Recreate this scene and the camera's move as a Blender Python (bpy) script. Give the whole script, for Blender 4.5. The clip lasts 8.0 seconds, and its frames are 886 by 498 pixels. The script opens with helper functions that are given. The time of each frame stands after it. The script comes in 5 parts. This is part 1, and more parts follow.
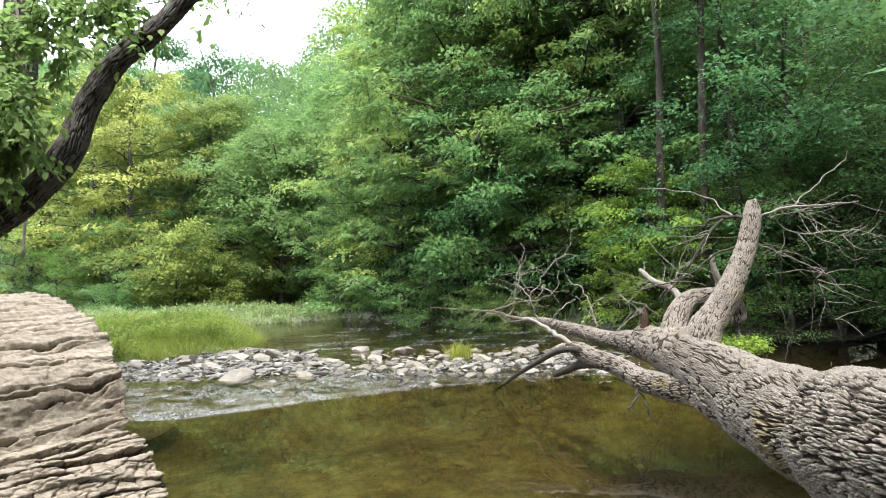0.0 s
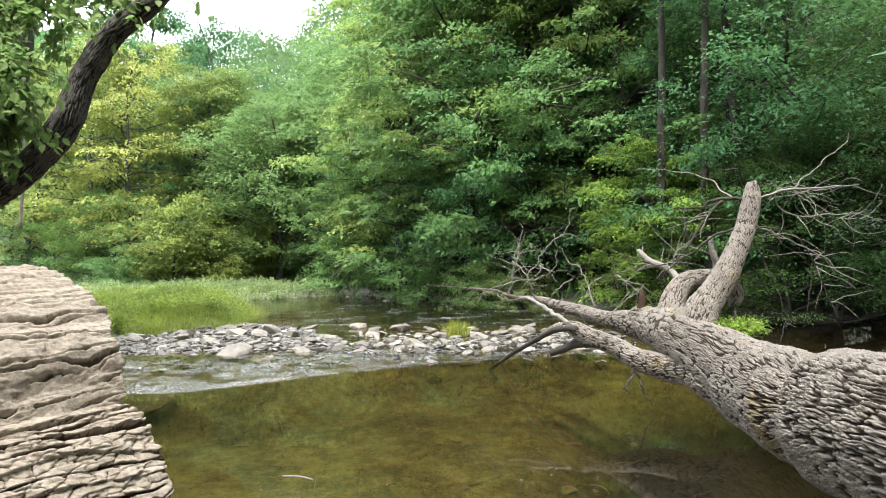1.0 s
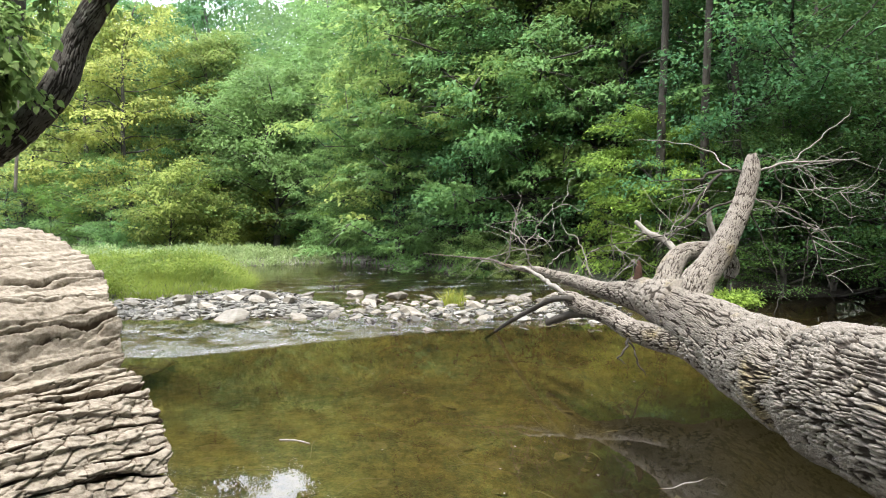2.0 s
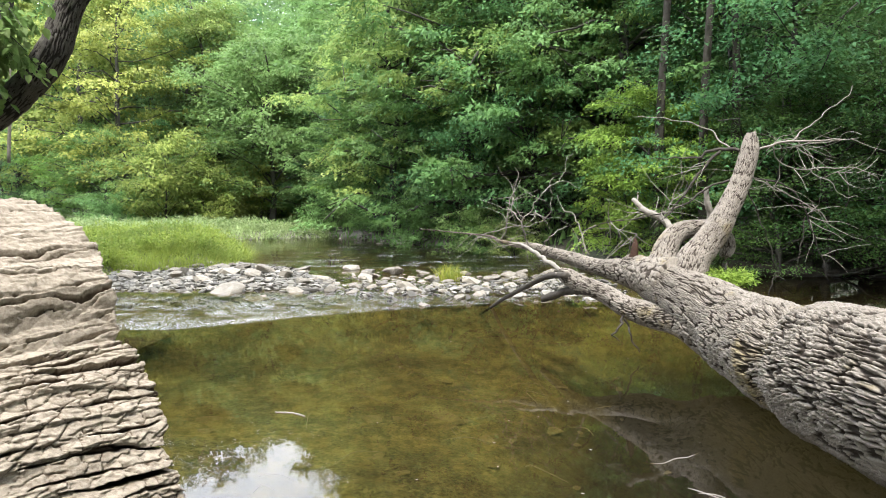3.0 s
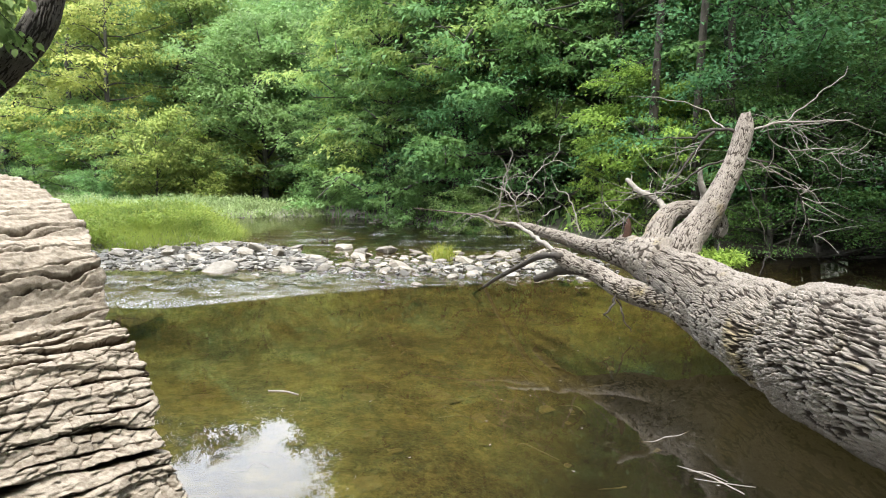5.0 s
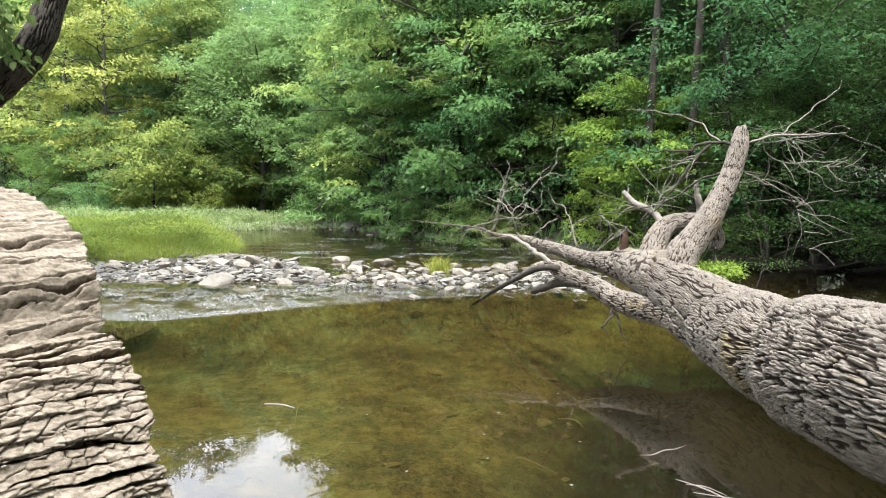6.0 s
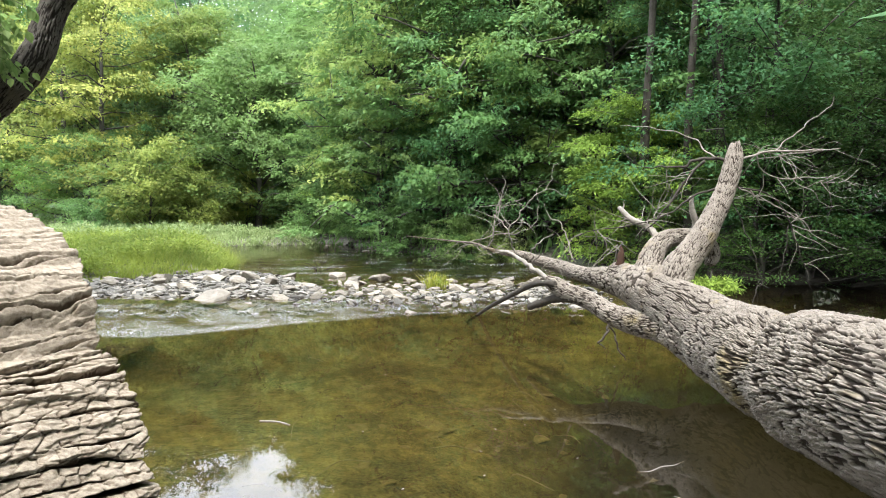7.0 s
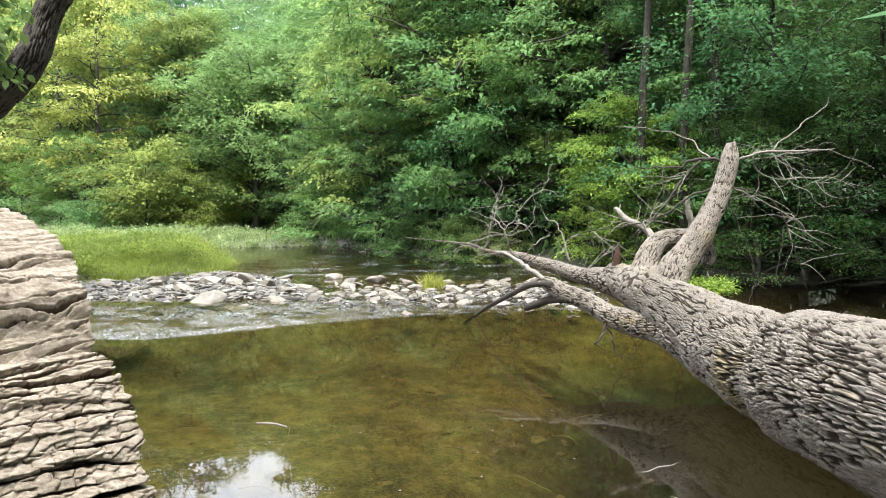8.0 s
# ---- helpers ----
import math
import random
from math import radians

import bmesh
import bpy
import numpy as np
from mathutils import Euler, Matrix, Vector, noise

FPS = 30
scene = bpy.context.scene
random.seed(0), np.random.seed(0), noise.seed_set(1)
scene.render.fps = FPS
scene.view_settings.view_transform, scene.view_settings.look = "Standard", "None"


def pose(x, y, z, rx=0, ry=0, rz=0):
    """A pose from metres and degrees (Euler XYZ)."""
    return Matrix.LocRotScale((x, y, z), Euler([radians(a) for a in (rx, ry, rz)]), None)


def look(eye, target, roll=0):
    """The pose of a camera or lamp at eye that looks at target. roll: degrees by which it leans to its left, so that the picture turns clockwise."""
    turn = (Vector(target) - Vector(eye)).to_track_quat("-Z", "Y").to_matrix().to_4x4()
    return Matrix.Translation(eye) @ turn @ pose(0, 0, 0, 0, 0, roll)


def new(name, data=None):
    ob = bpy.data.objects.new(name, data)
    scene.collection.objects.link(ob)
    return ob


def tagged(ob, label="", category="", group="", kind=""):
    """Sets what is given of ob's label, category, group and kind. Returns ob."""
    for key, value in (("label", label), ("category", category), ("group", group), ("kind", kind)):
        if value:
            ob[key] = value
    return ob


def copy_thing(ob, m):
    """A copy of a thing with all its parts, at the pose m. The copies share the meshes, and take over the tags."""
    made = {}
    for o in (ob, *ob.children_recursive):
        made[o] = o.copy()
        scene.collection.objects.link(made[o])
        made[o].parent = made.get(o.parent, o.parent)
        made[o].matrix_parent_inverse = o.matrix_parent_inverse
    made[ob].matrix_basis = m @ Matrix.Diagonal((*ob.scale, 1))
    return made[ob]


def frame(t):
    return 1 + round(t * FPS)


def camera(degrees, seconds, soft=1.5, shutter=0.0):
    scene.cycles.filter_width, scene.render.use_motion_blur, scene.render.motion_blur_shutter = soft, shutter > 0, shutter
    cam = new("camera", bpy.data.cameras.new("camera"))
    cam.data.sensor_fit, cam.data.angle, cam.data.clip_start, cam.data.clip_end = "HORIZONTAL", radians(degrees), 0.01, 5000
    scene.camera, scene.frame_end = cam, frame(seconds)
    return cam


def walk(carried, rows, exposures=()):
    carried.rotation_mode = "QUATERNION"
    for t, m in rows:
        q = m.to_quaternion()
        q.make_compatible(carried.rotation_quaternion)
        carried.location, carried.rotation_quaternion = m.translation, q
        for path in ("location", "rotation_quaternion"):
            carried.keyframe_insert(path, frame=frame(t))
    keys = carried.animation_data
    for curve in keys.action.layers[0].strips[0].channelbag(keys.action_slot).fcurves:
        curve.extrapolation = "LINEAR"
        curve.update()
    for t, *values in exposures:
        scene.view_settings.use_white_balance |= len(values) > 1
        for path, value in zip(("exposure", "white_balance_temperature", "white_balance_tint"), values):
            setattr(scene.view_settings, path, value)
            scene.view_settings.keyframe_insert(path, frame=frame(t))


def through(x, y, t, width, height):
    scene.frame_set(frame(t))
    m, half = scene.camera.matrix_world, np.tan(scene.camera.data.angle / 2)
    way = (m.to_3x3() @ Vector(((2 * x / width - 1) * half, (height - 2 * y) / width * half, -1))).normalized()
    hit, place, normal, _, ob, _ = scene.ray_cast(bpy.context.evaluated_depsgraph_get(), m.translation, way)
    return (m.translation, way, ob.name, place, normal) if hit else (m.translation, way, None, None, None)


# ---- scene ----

cam = camera(69.0, 8.0, soft=1.0)
# seconds, place in metres, turn in degrees
ROWS = [
    (0.0, 0.0089, -0.0238, 1.7511, 92.730, 2.355, 0.880),
    (0.5, 0.0081, -0.0219, 1.7508, 92.123, 2.013, 0.807),
    (1.0, 0.0068, -0.0189, 1.7509, 90.772, 1.618, 0.710),
    (1.5, 0.0050, -0.0166, 1.7509, 89.325, 1.238, 0.586),
    (3.0, 0.0008, -0.0036, 1.7504, 85.810, 0.187, 0.182),
    (3.5, 0.0000, 0.0000, 1.7500, 85.100, 0.000, 0.000),
    (4.0, -0.0003, 0.0032, 1.7499, 84.519, -0.105, -0.122),
    (4.5, -0.0025, 0.0081, 1.7493, 83.856, -0.111, -0.273),
    (6.0, -0.0030, 0.0121, 1.7493, 85.079, -0.142, -0.674),
    (6.5, -0.0011, 0.0083, 1.7506, 85.967, -0.138, -0.811),
    (7.0, -0.0021, 0.0083, 1.7504, 86.467, -0.095, -0.994),
    (7.5, 0.0006, 0.0043, 1.7512, 86.587, -0.020, -1.124),
    (8.0, -0.0007, 0.0081, 1.7504, 86.568, 0.068, -1.293),
]
walk(cam, [(t, pose(x, y, z, rx, ry, rz)) for t, x, y, z, rx, ry, rz in ROWS], [(0.0, 1.36), (1.5, 1.42), (3.0, 1.52), (8.0, 1.54)])

# ---------------------------------------------------------------- light
SUN_FROM = Vector((-0.07, -0.46, 0.885)).normalized()
world = bpy.data.worlds.new("sky")
scene.world = world
world.use_nodes = True
wn = world.node_tree.nodes
sky = wn.new("ShaderNodeTexSky")
sky.sky_type, sky.sun_disc = "NISHITA", False
sky.sun_elevation = math.asin(SUN_FROM.z)
sky.sun_rotation = math.atan2(SUN_FROM.x, SUN_FROM.y)
sky.air_density, sky.dust_density, sky.ozone_density = 1.0, 6.0, 0.6
wn["Background"].inputs["Strength"].default_value = 0.15
# thin bright cloud over the whole sky
cloud = wn.new("ShaderNodeMix")
cloud.data_type = "RGBA"
cloud.inputs[0].default_value = 0.8
cloud.inputs[7].default_value = (15.0, 16.0, 18.0, 1)
world.node_tree.links.new(sky.outputs[0], cloud.inputs[6])
world.node_tree.links.new(cloud.outputs[2], wn["Background"].inputs["Color"])
sun_data = bpy.data.lights.new("sun", "SUN")
sun_data.energy, sun_data.angle, sun_data.color = 2.8, radians(7), (1.0, 0.982, 0.955)
sun = new("sun", sun_data)
sun.matrix_world = look(SUN_FROM * 50, (0, 0, 0))

# ---------------------------------------------------------------- number helpers
rng = np.random.default_rng(7)


def smooth(a, b, x):
    t = np.clip((x - a) / (b - a), 0, 1)
    return t * t * (3 - 2 * t)


def hashed(i, j, k):
    n = (i * 73856093 ^ j * 19349663 ^ k * 83492791) & 0x7FFFFFFF
    n = (n ^ (n >> 13)) * 1274126177 & 0x7FFFFFFF
    n = (n ^ (n >> 16)) * 668265263 & 0x7FFFFFFF
    return (n & 0xFFFFF) / 0xFFFFF


def grain(x, y, k=0):
    """Smooth value noise in two dimensions, 0 to 1."""
    xi, yi = np.floor(x).astype(np.int64), np.floor(y).astype(np.int64)
    fx, fy = x - xi, y - yi
    fx, fy = fx * fx * (3 - 2 * fx), fy * fy * (3 - 2 * fy)
    a, b = hashed(xi, yi, k), hashed(xi + 1, yi, k)
    c, d = hashed(xi, yi + 1, k), hashed(xi + 1, yi + 1, k)
    return (a * (1 - fx) + b * fx) * (1 - fy) + (c * (1 - fx) + d * fx) * fy


def fractal(x, y, k=0, octaves=4):
    total, amount, whole = 0.0, 1.0, 0.0
    for o in range(octaves):
        total = total + amount * grain(x * 2**o, y * 2**o, k + 17 * o)
        whole, amount = whole + amount, amount * 0.5
    return total / whole


def cells(x, y, k=0):
    """Distance to the nearest cell border (second less first), and the cell's own random number."""
    xi, yi = np.floor(x).astype(np.int64), np.floor(y).astype(np.int64)
    f1, f2, own = np.full(x.shape, 9.0), np.full(x.shape, 9.0), np.zeros(x.shape)
    for dx in (-1, 0, 1):
        for dy in (-1, 0, 1):
            ci, cj = xi + dx, yi + dy
            d = np.hypot(ci + 0.1 + 0.8 * hashed(ci, cj, k) - x, cj + 0.1 + 0.8 * hashed(ci, cj, k + 5) - y)
            near = d < f1
            f2 = np.where(near, f1, np.minimum(f2, d))
            own = np.where(near, hashed(ci, cj, k + 9), own)
            f1 = np.where(near, d, f1)
    return f2 - f1, own


def outline_distance(px, py, corners):
    """Signed distance to a closed outline, positive inside."""
    best, inside = np.full(px.shape, 1e9), np.zeros(px.shape, bool)
    for (ax, ay), (bx, by) in zip(corners, corners[1:] + corners[:1]):
        ex, ey = bx - ax, by - ay
        t = np.clip(((px - ax) * ex + (py - ay) * ey) / (ex * ex + ey * ey), 0, 1)
        best = np.minimum(best, np.hypot(px - ax - t * ex, py - ay - t * ey))
        crosses = ((ay > py) != (by > py)) & (px < ex * (py - ay) / (ey if abs(ey) > 1e-9 else 1e-9) + ax)
        inside ^= crosses
    return np.where(inside, best, -best)


def curve_points(points, n):
    """A smooth line through the points, at n even steps."""
    p = np.array(points, float)
    p = np.vstack([2 * p[0] - p[1], p, 2 * p[-1] - p[-2]])
    out = []
    for i in range(1, len(p) - 2):
        t = np.linspace(0, 1, 24, endpoint=False)[:, None]
        a, b, c, d = p[i - 1], p[i], p[i + 1], p[i + 2]
        out.append(0.5 * (2 * b + (c - a) * t + (2 * a - 5 * b + 4 * c - d) * t**2 + (3 * b - a - 3 * c + d) * t**3))
    out = np.vstack(out + [p[-2:-1]])
    length = np.r_[0, np.cumsum(np.linalg.norm(np.diff(out[:, :3], axis=0), axis=1))]
    at = np.linspace(0, length[-1], n)
    return np.stack([np.interp(at, length, out[:, k]) for k in range(out.shape[1])], 1), at


def frames_along(path):
    """Tangent and two sides at each point of a line, without twist."""
    tangent = np.gradient(path, axis=0)
    tangent /= np.linalg.norm(tangent, axis=1)[:, None]
    side = np.cross(tangent[0], (0, 0, 1.0))
    if np.linalg.norm(side) < 1e-3:
        side = np.array([1.0, 0, 0])
    sides = []
    for t in tangent:
        side = side - t * (side @ t)
        side = side / np.linalg.norm(side)
        sides.append(side)
    sides = np.array(sides)
    return tangent, sides, np.cross(sides, tangent)


# ---------------------------------------------------------------- mesh helpers
def grid_faces(rows, columns, closed=True, start=0):
    i, j = np.meshgrid(np.arange(rows - 1), np.arange(columns if closed else columns - 1), indexing="ij")
    j2 = (j + 1) % columns
    return (start + np.stack([i * columns + j, i * columns + j2, (i + 1) * columns + j2, (i + 1) * columns + j], -1)).reshape(-1, 4)


def mesh_of(name, verts, faces, material, shaded=True):
    """A mesh from arrays: faces is an array of quads or triangles, or a list of such arrays."""
    lots = faces if isinstance(faces, list) else [faces]
    data = bpy.data.meshes.new(name)
    verts = np.asarray(verts, np.float32)
    data.vertices.add(len(verts))
    data.vertices.foreach_set("co", verts.ravel())
    loops = np.concatenate([np.asarray(f).ravel() for f in lots]).astype(np.int32)
    sizes = np.concatenate([np.full(len(f), np.asarray(f).shape[1]) for f in lots]).astype(np.int32)
    data.loops.add(len(loops))
    data.loops.foreach_set("vertex_index", loops)
    data.polygons.add(len(sizes))
    data.polygons.foreach_set("loop_start", np.r_[0, np.cumsum(sizes)[:-1]].astype(np.int32))
    data.polygons.foreach_set("loop_total", sizes)
    data.polygons.foreach_set("use_smooth", np.full(len(sizes), shaded))
    data.update(calc_edges=True)
    data.materials.append(material)
    return data


def part(name, data, parent, label=""):
    ob = new(name, data)
    ob.parent = parent
    return tagged(ob, label)


def tube(points, n, sides, rough=0.0):
    """Vertices and faces of a tapered limb. Points are x, y, z, radius; both ends are closed."""
    path, at = curve_points(points, n)
    tangent, a, b = frames_along(path[:, :3])
    angle = np.linspace(0, 2 * np.pi, sides, endpoint=False)
    r = path[:, 3:4] * (1 + rough * (rng.random((n, sides)) - 0.5))
    ring = path[:, None, :3] + r[..., None] * (np.cos(angle)[None, :, None] * a[:, None] + np.sin(angle)[None, :, None] * b[:, None])
    verts = np.vstack([ring.reshape(-1, 3), path[:1, :3], path[-1:, :3] + tangent[-1:] * path[-1, 3] * 0.5])
    k, last = n * sides, (n - 1) * sides
    i = np.arange(sides)
    caps = np.vstack([np.stack([np.full(sides, k), (i + 1) % sides, i], 1), np.stack([np.full(sides, k + 1), last + i, last + (i + 1) % sides], 1)])
    return verts, grid_faces(n, sides), caps


def joined(name, pieces, material, shaded=True):
    verts, quads, tris, start = [], [], [], 0
    for v, q, t in pieces:
        verts.append(v), quads.append(q + start), tris.append(t + start)
        start += len(v)
    return mesh_of(name, np.vstack(verts), [np.vstack(quads), np.vstack(tris)], material, shaded)


# ---------------------------------------------------------------- materials
def nodes_for(name):
    m = bpy.data.materials.new(name)
    m.use_nodes = True
    tree = m.node_tree
    return m, tree, tree.nodes["Principled BSDF"]


def add(tree, kind, **inputs):
    node = tree.nodes.new(kind)
    for key, value in inputs.items():
        node.inputs[key.replace("_", " ")].default_value = value
    return node


def ramp(tree, source, stops):
    node = tree.nodes.new("ShaderNodeValToRGB")
    e = node.color_ramp.elements
    while len(e) < len(stops):
        e.new(0.5)
    for el, (at, c) in zip(e, stops):
        el.position, el.color = at, (*c, 1) if len(c) == 3 else c
    tree.links.new(source, node.inputs["Fac"])
    return node.outputs["Color"]


def mixed(tree, fac, a, b, blend="MIX"):
    node = tree.nodes.new("ShaderNodeMix")
    node.data_type, node.blend_type = "RGBA", blend
    for socket, value in ((node.inputs[0], fac), (node.inputs[6], a), (node.inputs[7], b)):
        if isinstance(value, bpy.types.NodeSocket):
            tree.links.new(value, socket)
        else:
            socket.default_value = value if isinstance(value, (int, float)) else (*value, 1)
    return node.outputs[2]


def noise_of(tree, scale, detail=6, rough=0.6, stretch=None, coord="Object"):
    c = tree.nodes.new("ShaderNodeTexCoord")
    source = c.outputs[coord]
    if stretch:
        mp = tree.nodes.new("ShaderNodeMapping")
        mp.inputs["Scale"].default_value = stretch
        tree.links.new(source, mp.inputs["Vector"])
        source = mp.outputs[0]
    node = add(tree, "ShaderNodeTexNoise", Scale=scale, Detail=detail, Roughness=rough)
    tree.links.new(source, node.inputs["Vector"])
    return node.outputs["Fac"]


def bumped(tree, shader, height, strength=0.5, distance=0.02):
    node = add(tree, "ShaderNodeBump", Strength=strength, Distance=distance)
    tree.links.new(height, node.inputs["Height"])
    tree.links.new(node.outputs[0], shader.inputs["Normal"])


def bark_material(name, dark, pale, moss=None, scale=1.0, gloss=0.9, bump=0.6, furrow_dark=None, net=False):
    m, t, s = nodes_for(name)
    base = ramp(t, noise_of(t, 9 * scale, 8, 0.7), [(0.3, dark), (0.7, pale)])
    base = mixed(t, 0.55, base, ramp(t, noise_of(t, 70 * scale, 6, 0.75), [(0.25, tuple(0.55 * c for c in dark)), (0.75, pale)]))
    if moss:
        base = mixed(t, ramp(t, noise_of(t, 2.3, 5, 0.6), [(0.57, (0, 0, 0)), (0.68, (0.7, 0.7, 0.7))]), base, moss)
    if furrow_dark:
        # darkens furrows and cracks: inner bark, plus shade put into the colour
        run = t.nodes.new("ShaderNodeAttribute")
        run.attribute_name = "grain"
        base = mixed(t, ramp(t, run.outputs["Fac"], [(0.30, (0, 0, 0)), (0.58, (0.9, 0.9, 0.9))]), base, furrow_dark)
    t.links.new(base, s.inputs["Base Color"])
    s.inputs["Roughness"].default_value = gloss
    s.inputs["Specular IOR Level"].default_value = 0.15
    fine = mixed(t, 0.5, noise_of(t, 160 * scale, 5, 0.7), noise_of(t, 48 * scale, 6, 0.7))
    if net:
        # a net of hair cracks that runs with the log
        c = t.nodes.new("ShaderNodeTexCoord")
        mp = t.nodes.new("ShaderNodeMapping")
        mp.inputs["Rotation"].default_value, mp.inputs["Scale"].default_value = (0, 0, radians(-52)), (0.55, 1, 1)
        t.links.new(c.outputs["Object"], mp.inputs["Vector"])
        net = add(t, "ShaderNodeTexVoronoi", Scale=62)
        net.feature = "DISTANCE_TO_EDGE"
        warp = mixed(t, 0.012, mp.outputs[0], add(t, "ShaderNodeTexNoise", Scale=30).outputs["Color"], "ADD")
        t.links.new(warp, net.inputs["Vector"])
        edge = ramp(t, net.outputs["Distance"], [(0.0, (0, 0, 0)), (0.09, (1, 1, 1))])
        fine = mixed(t, 0.12, fine, edge)
        strip = t.nodes.new("ShaderNodeMapping")
        strip.inputs["Rotation"].default_value, strip.inputs["Scale"].default_value = (0, 0, radians(-52)), (0.12, 1, 1)
        t.links.new(c.outputs["Object"], strip.inputs["Vector"])
        fibre = add(t, "ShaderNodeTexNoise", Scale=150, Detail=6, Roughness=0.75)
        t.links.new(strip.outputs[0], fibre.inputs["Vector"])
        fine = mixed(t, 0.6, fine, fibre.outputs["Fac"])
        base = mixed(t, ramp(t, fibre.outputs["Fac"], [(0.38, (0.55, 0.55, 0.55)), (0.56, (0, 0, 0))]), base, tuple(1.2 * v for v in furrow_dark))
        t.links.new(base, s.inputs["Base Color"])
    bumped(t, s, fine, bump, 0.004 / scale)
    return m


def leaf_material(name, deep, fresh, odd=None, through=0.40):
    m, t, s = nodes_for(name)
    geo, info = t.nodes.new("ShaderNodeNewGeometry"), t.nodes.new("ShaderNodeObjectInfo")
    c = ramp(t, geo.outputs["Random Per Island"], [(0.0, deep), (0.75, fresh), (1.0, odd or fresh)])
    patch = ramp(t, noise_of(t, 0.55, 3, 0.5), [(0.35, tuple(0.50 * v for v in deep)), (0.65, tuple(1.12 * v for v in fresh))])
    c = mixed(t, 0.5, c, patch)
    hue = add(t, "ShaderNodeHueSaturation")
    a = t.nodes.new("ShaderNodeMapRange")
    a.inputs["To Min"].default_value, a.inputs["To Max"].default_value = 0.462, 0.502
    t.links.new(info.outputs["Random"], a.inputs["Value"])
    t.links.new(a.outputs[0], hue.inputs["Hue"])
    b = t.nodes.new("ShaderNodeMapRange")
    b.inputs["To Min"].default_value, b.inputs["To Max"].default_value = 1.25, 0.8
    t.links.new(info.outputs["Random"], b.inputs["Value"])
    t.links.new(b.outputs[0], hue.inputs["Value"])
    t.links.new(c, hue.inputs["Color"])
    t.links.new(hue.outputs[0], s.inputs["Base Color"])
    s.inputs["Roughness"].default_value = 0.55
    s.inputs["Specular IOR Level"].default_value = 0.15
    glow = t.nodes.new("ShaderNodeBsdfTranslucent")
    t.links.new(mixed(t, 0.5, hue.outputs[0], (0.23, 0.375, 0.12)), glow.inputs["Color"])
    mix = t.nodes.new("ShaderNodeMixShader")
    mix.inputs[0].default_value = through
    t.links.new(s.outputs[0], mix.inputs[1]), t.links.new(glow.outputs[0], mix.inputs[2])
    t.links.new(mix.outputs[0], t.nodes["Material Output"].inputs["Surface"])
    return m


def rock_material(silt=0.0):
    m, t, s = nodes_for("silted stone" if silt else "river rock")
    info = t.nodes.new("ShaderNodeObjectInfo")
    tone = ramp(t, info.outputs["Random"], [(0.0, (0.05, 0.046, 0.040)), (0.25, (0.135, 0.118, 0.094)), (0.7, (0.265, 0.236, 0.190)), (1.0, (0.40, 0.360, 0.292))])
    c = mixed(t, 0.55, tone, ramp(t, noise_of(t, 6, 8, 0.7), [(0.3, (0.045, 0.040, 0.032)), (0.65, (0.245, 0.218, 0.176))]))
    c = mixed(t, ramp(t, noise_of(t, 2.2, 4, 0.6), [(0.58, (0, 0, 0)), (0.78, (0.15, 0.15, 0.15))]), c, (0.20, 0.18, 0.14))
    if silt:
        c = mixed(t, silt, c, ramp(t, noise_of(t, 4, 6, 0.7), [(0.3, (0.07, 0.06, 0.03)), (0.7, (0.2, 0.17, 0.09))]))
    t.links.new(c, s.inputs["Base Color"])
    s.inputs["Roughness"].default_value = 0.75
    bumped(t, s, noise_of(t, 26, 8, 0.7), 0.6, 0.03)
    return m


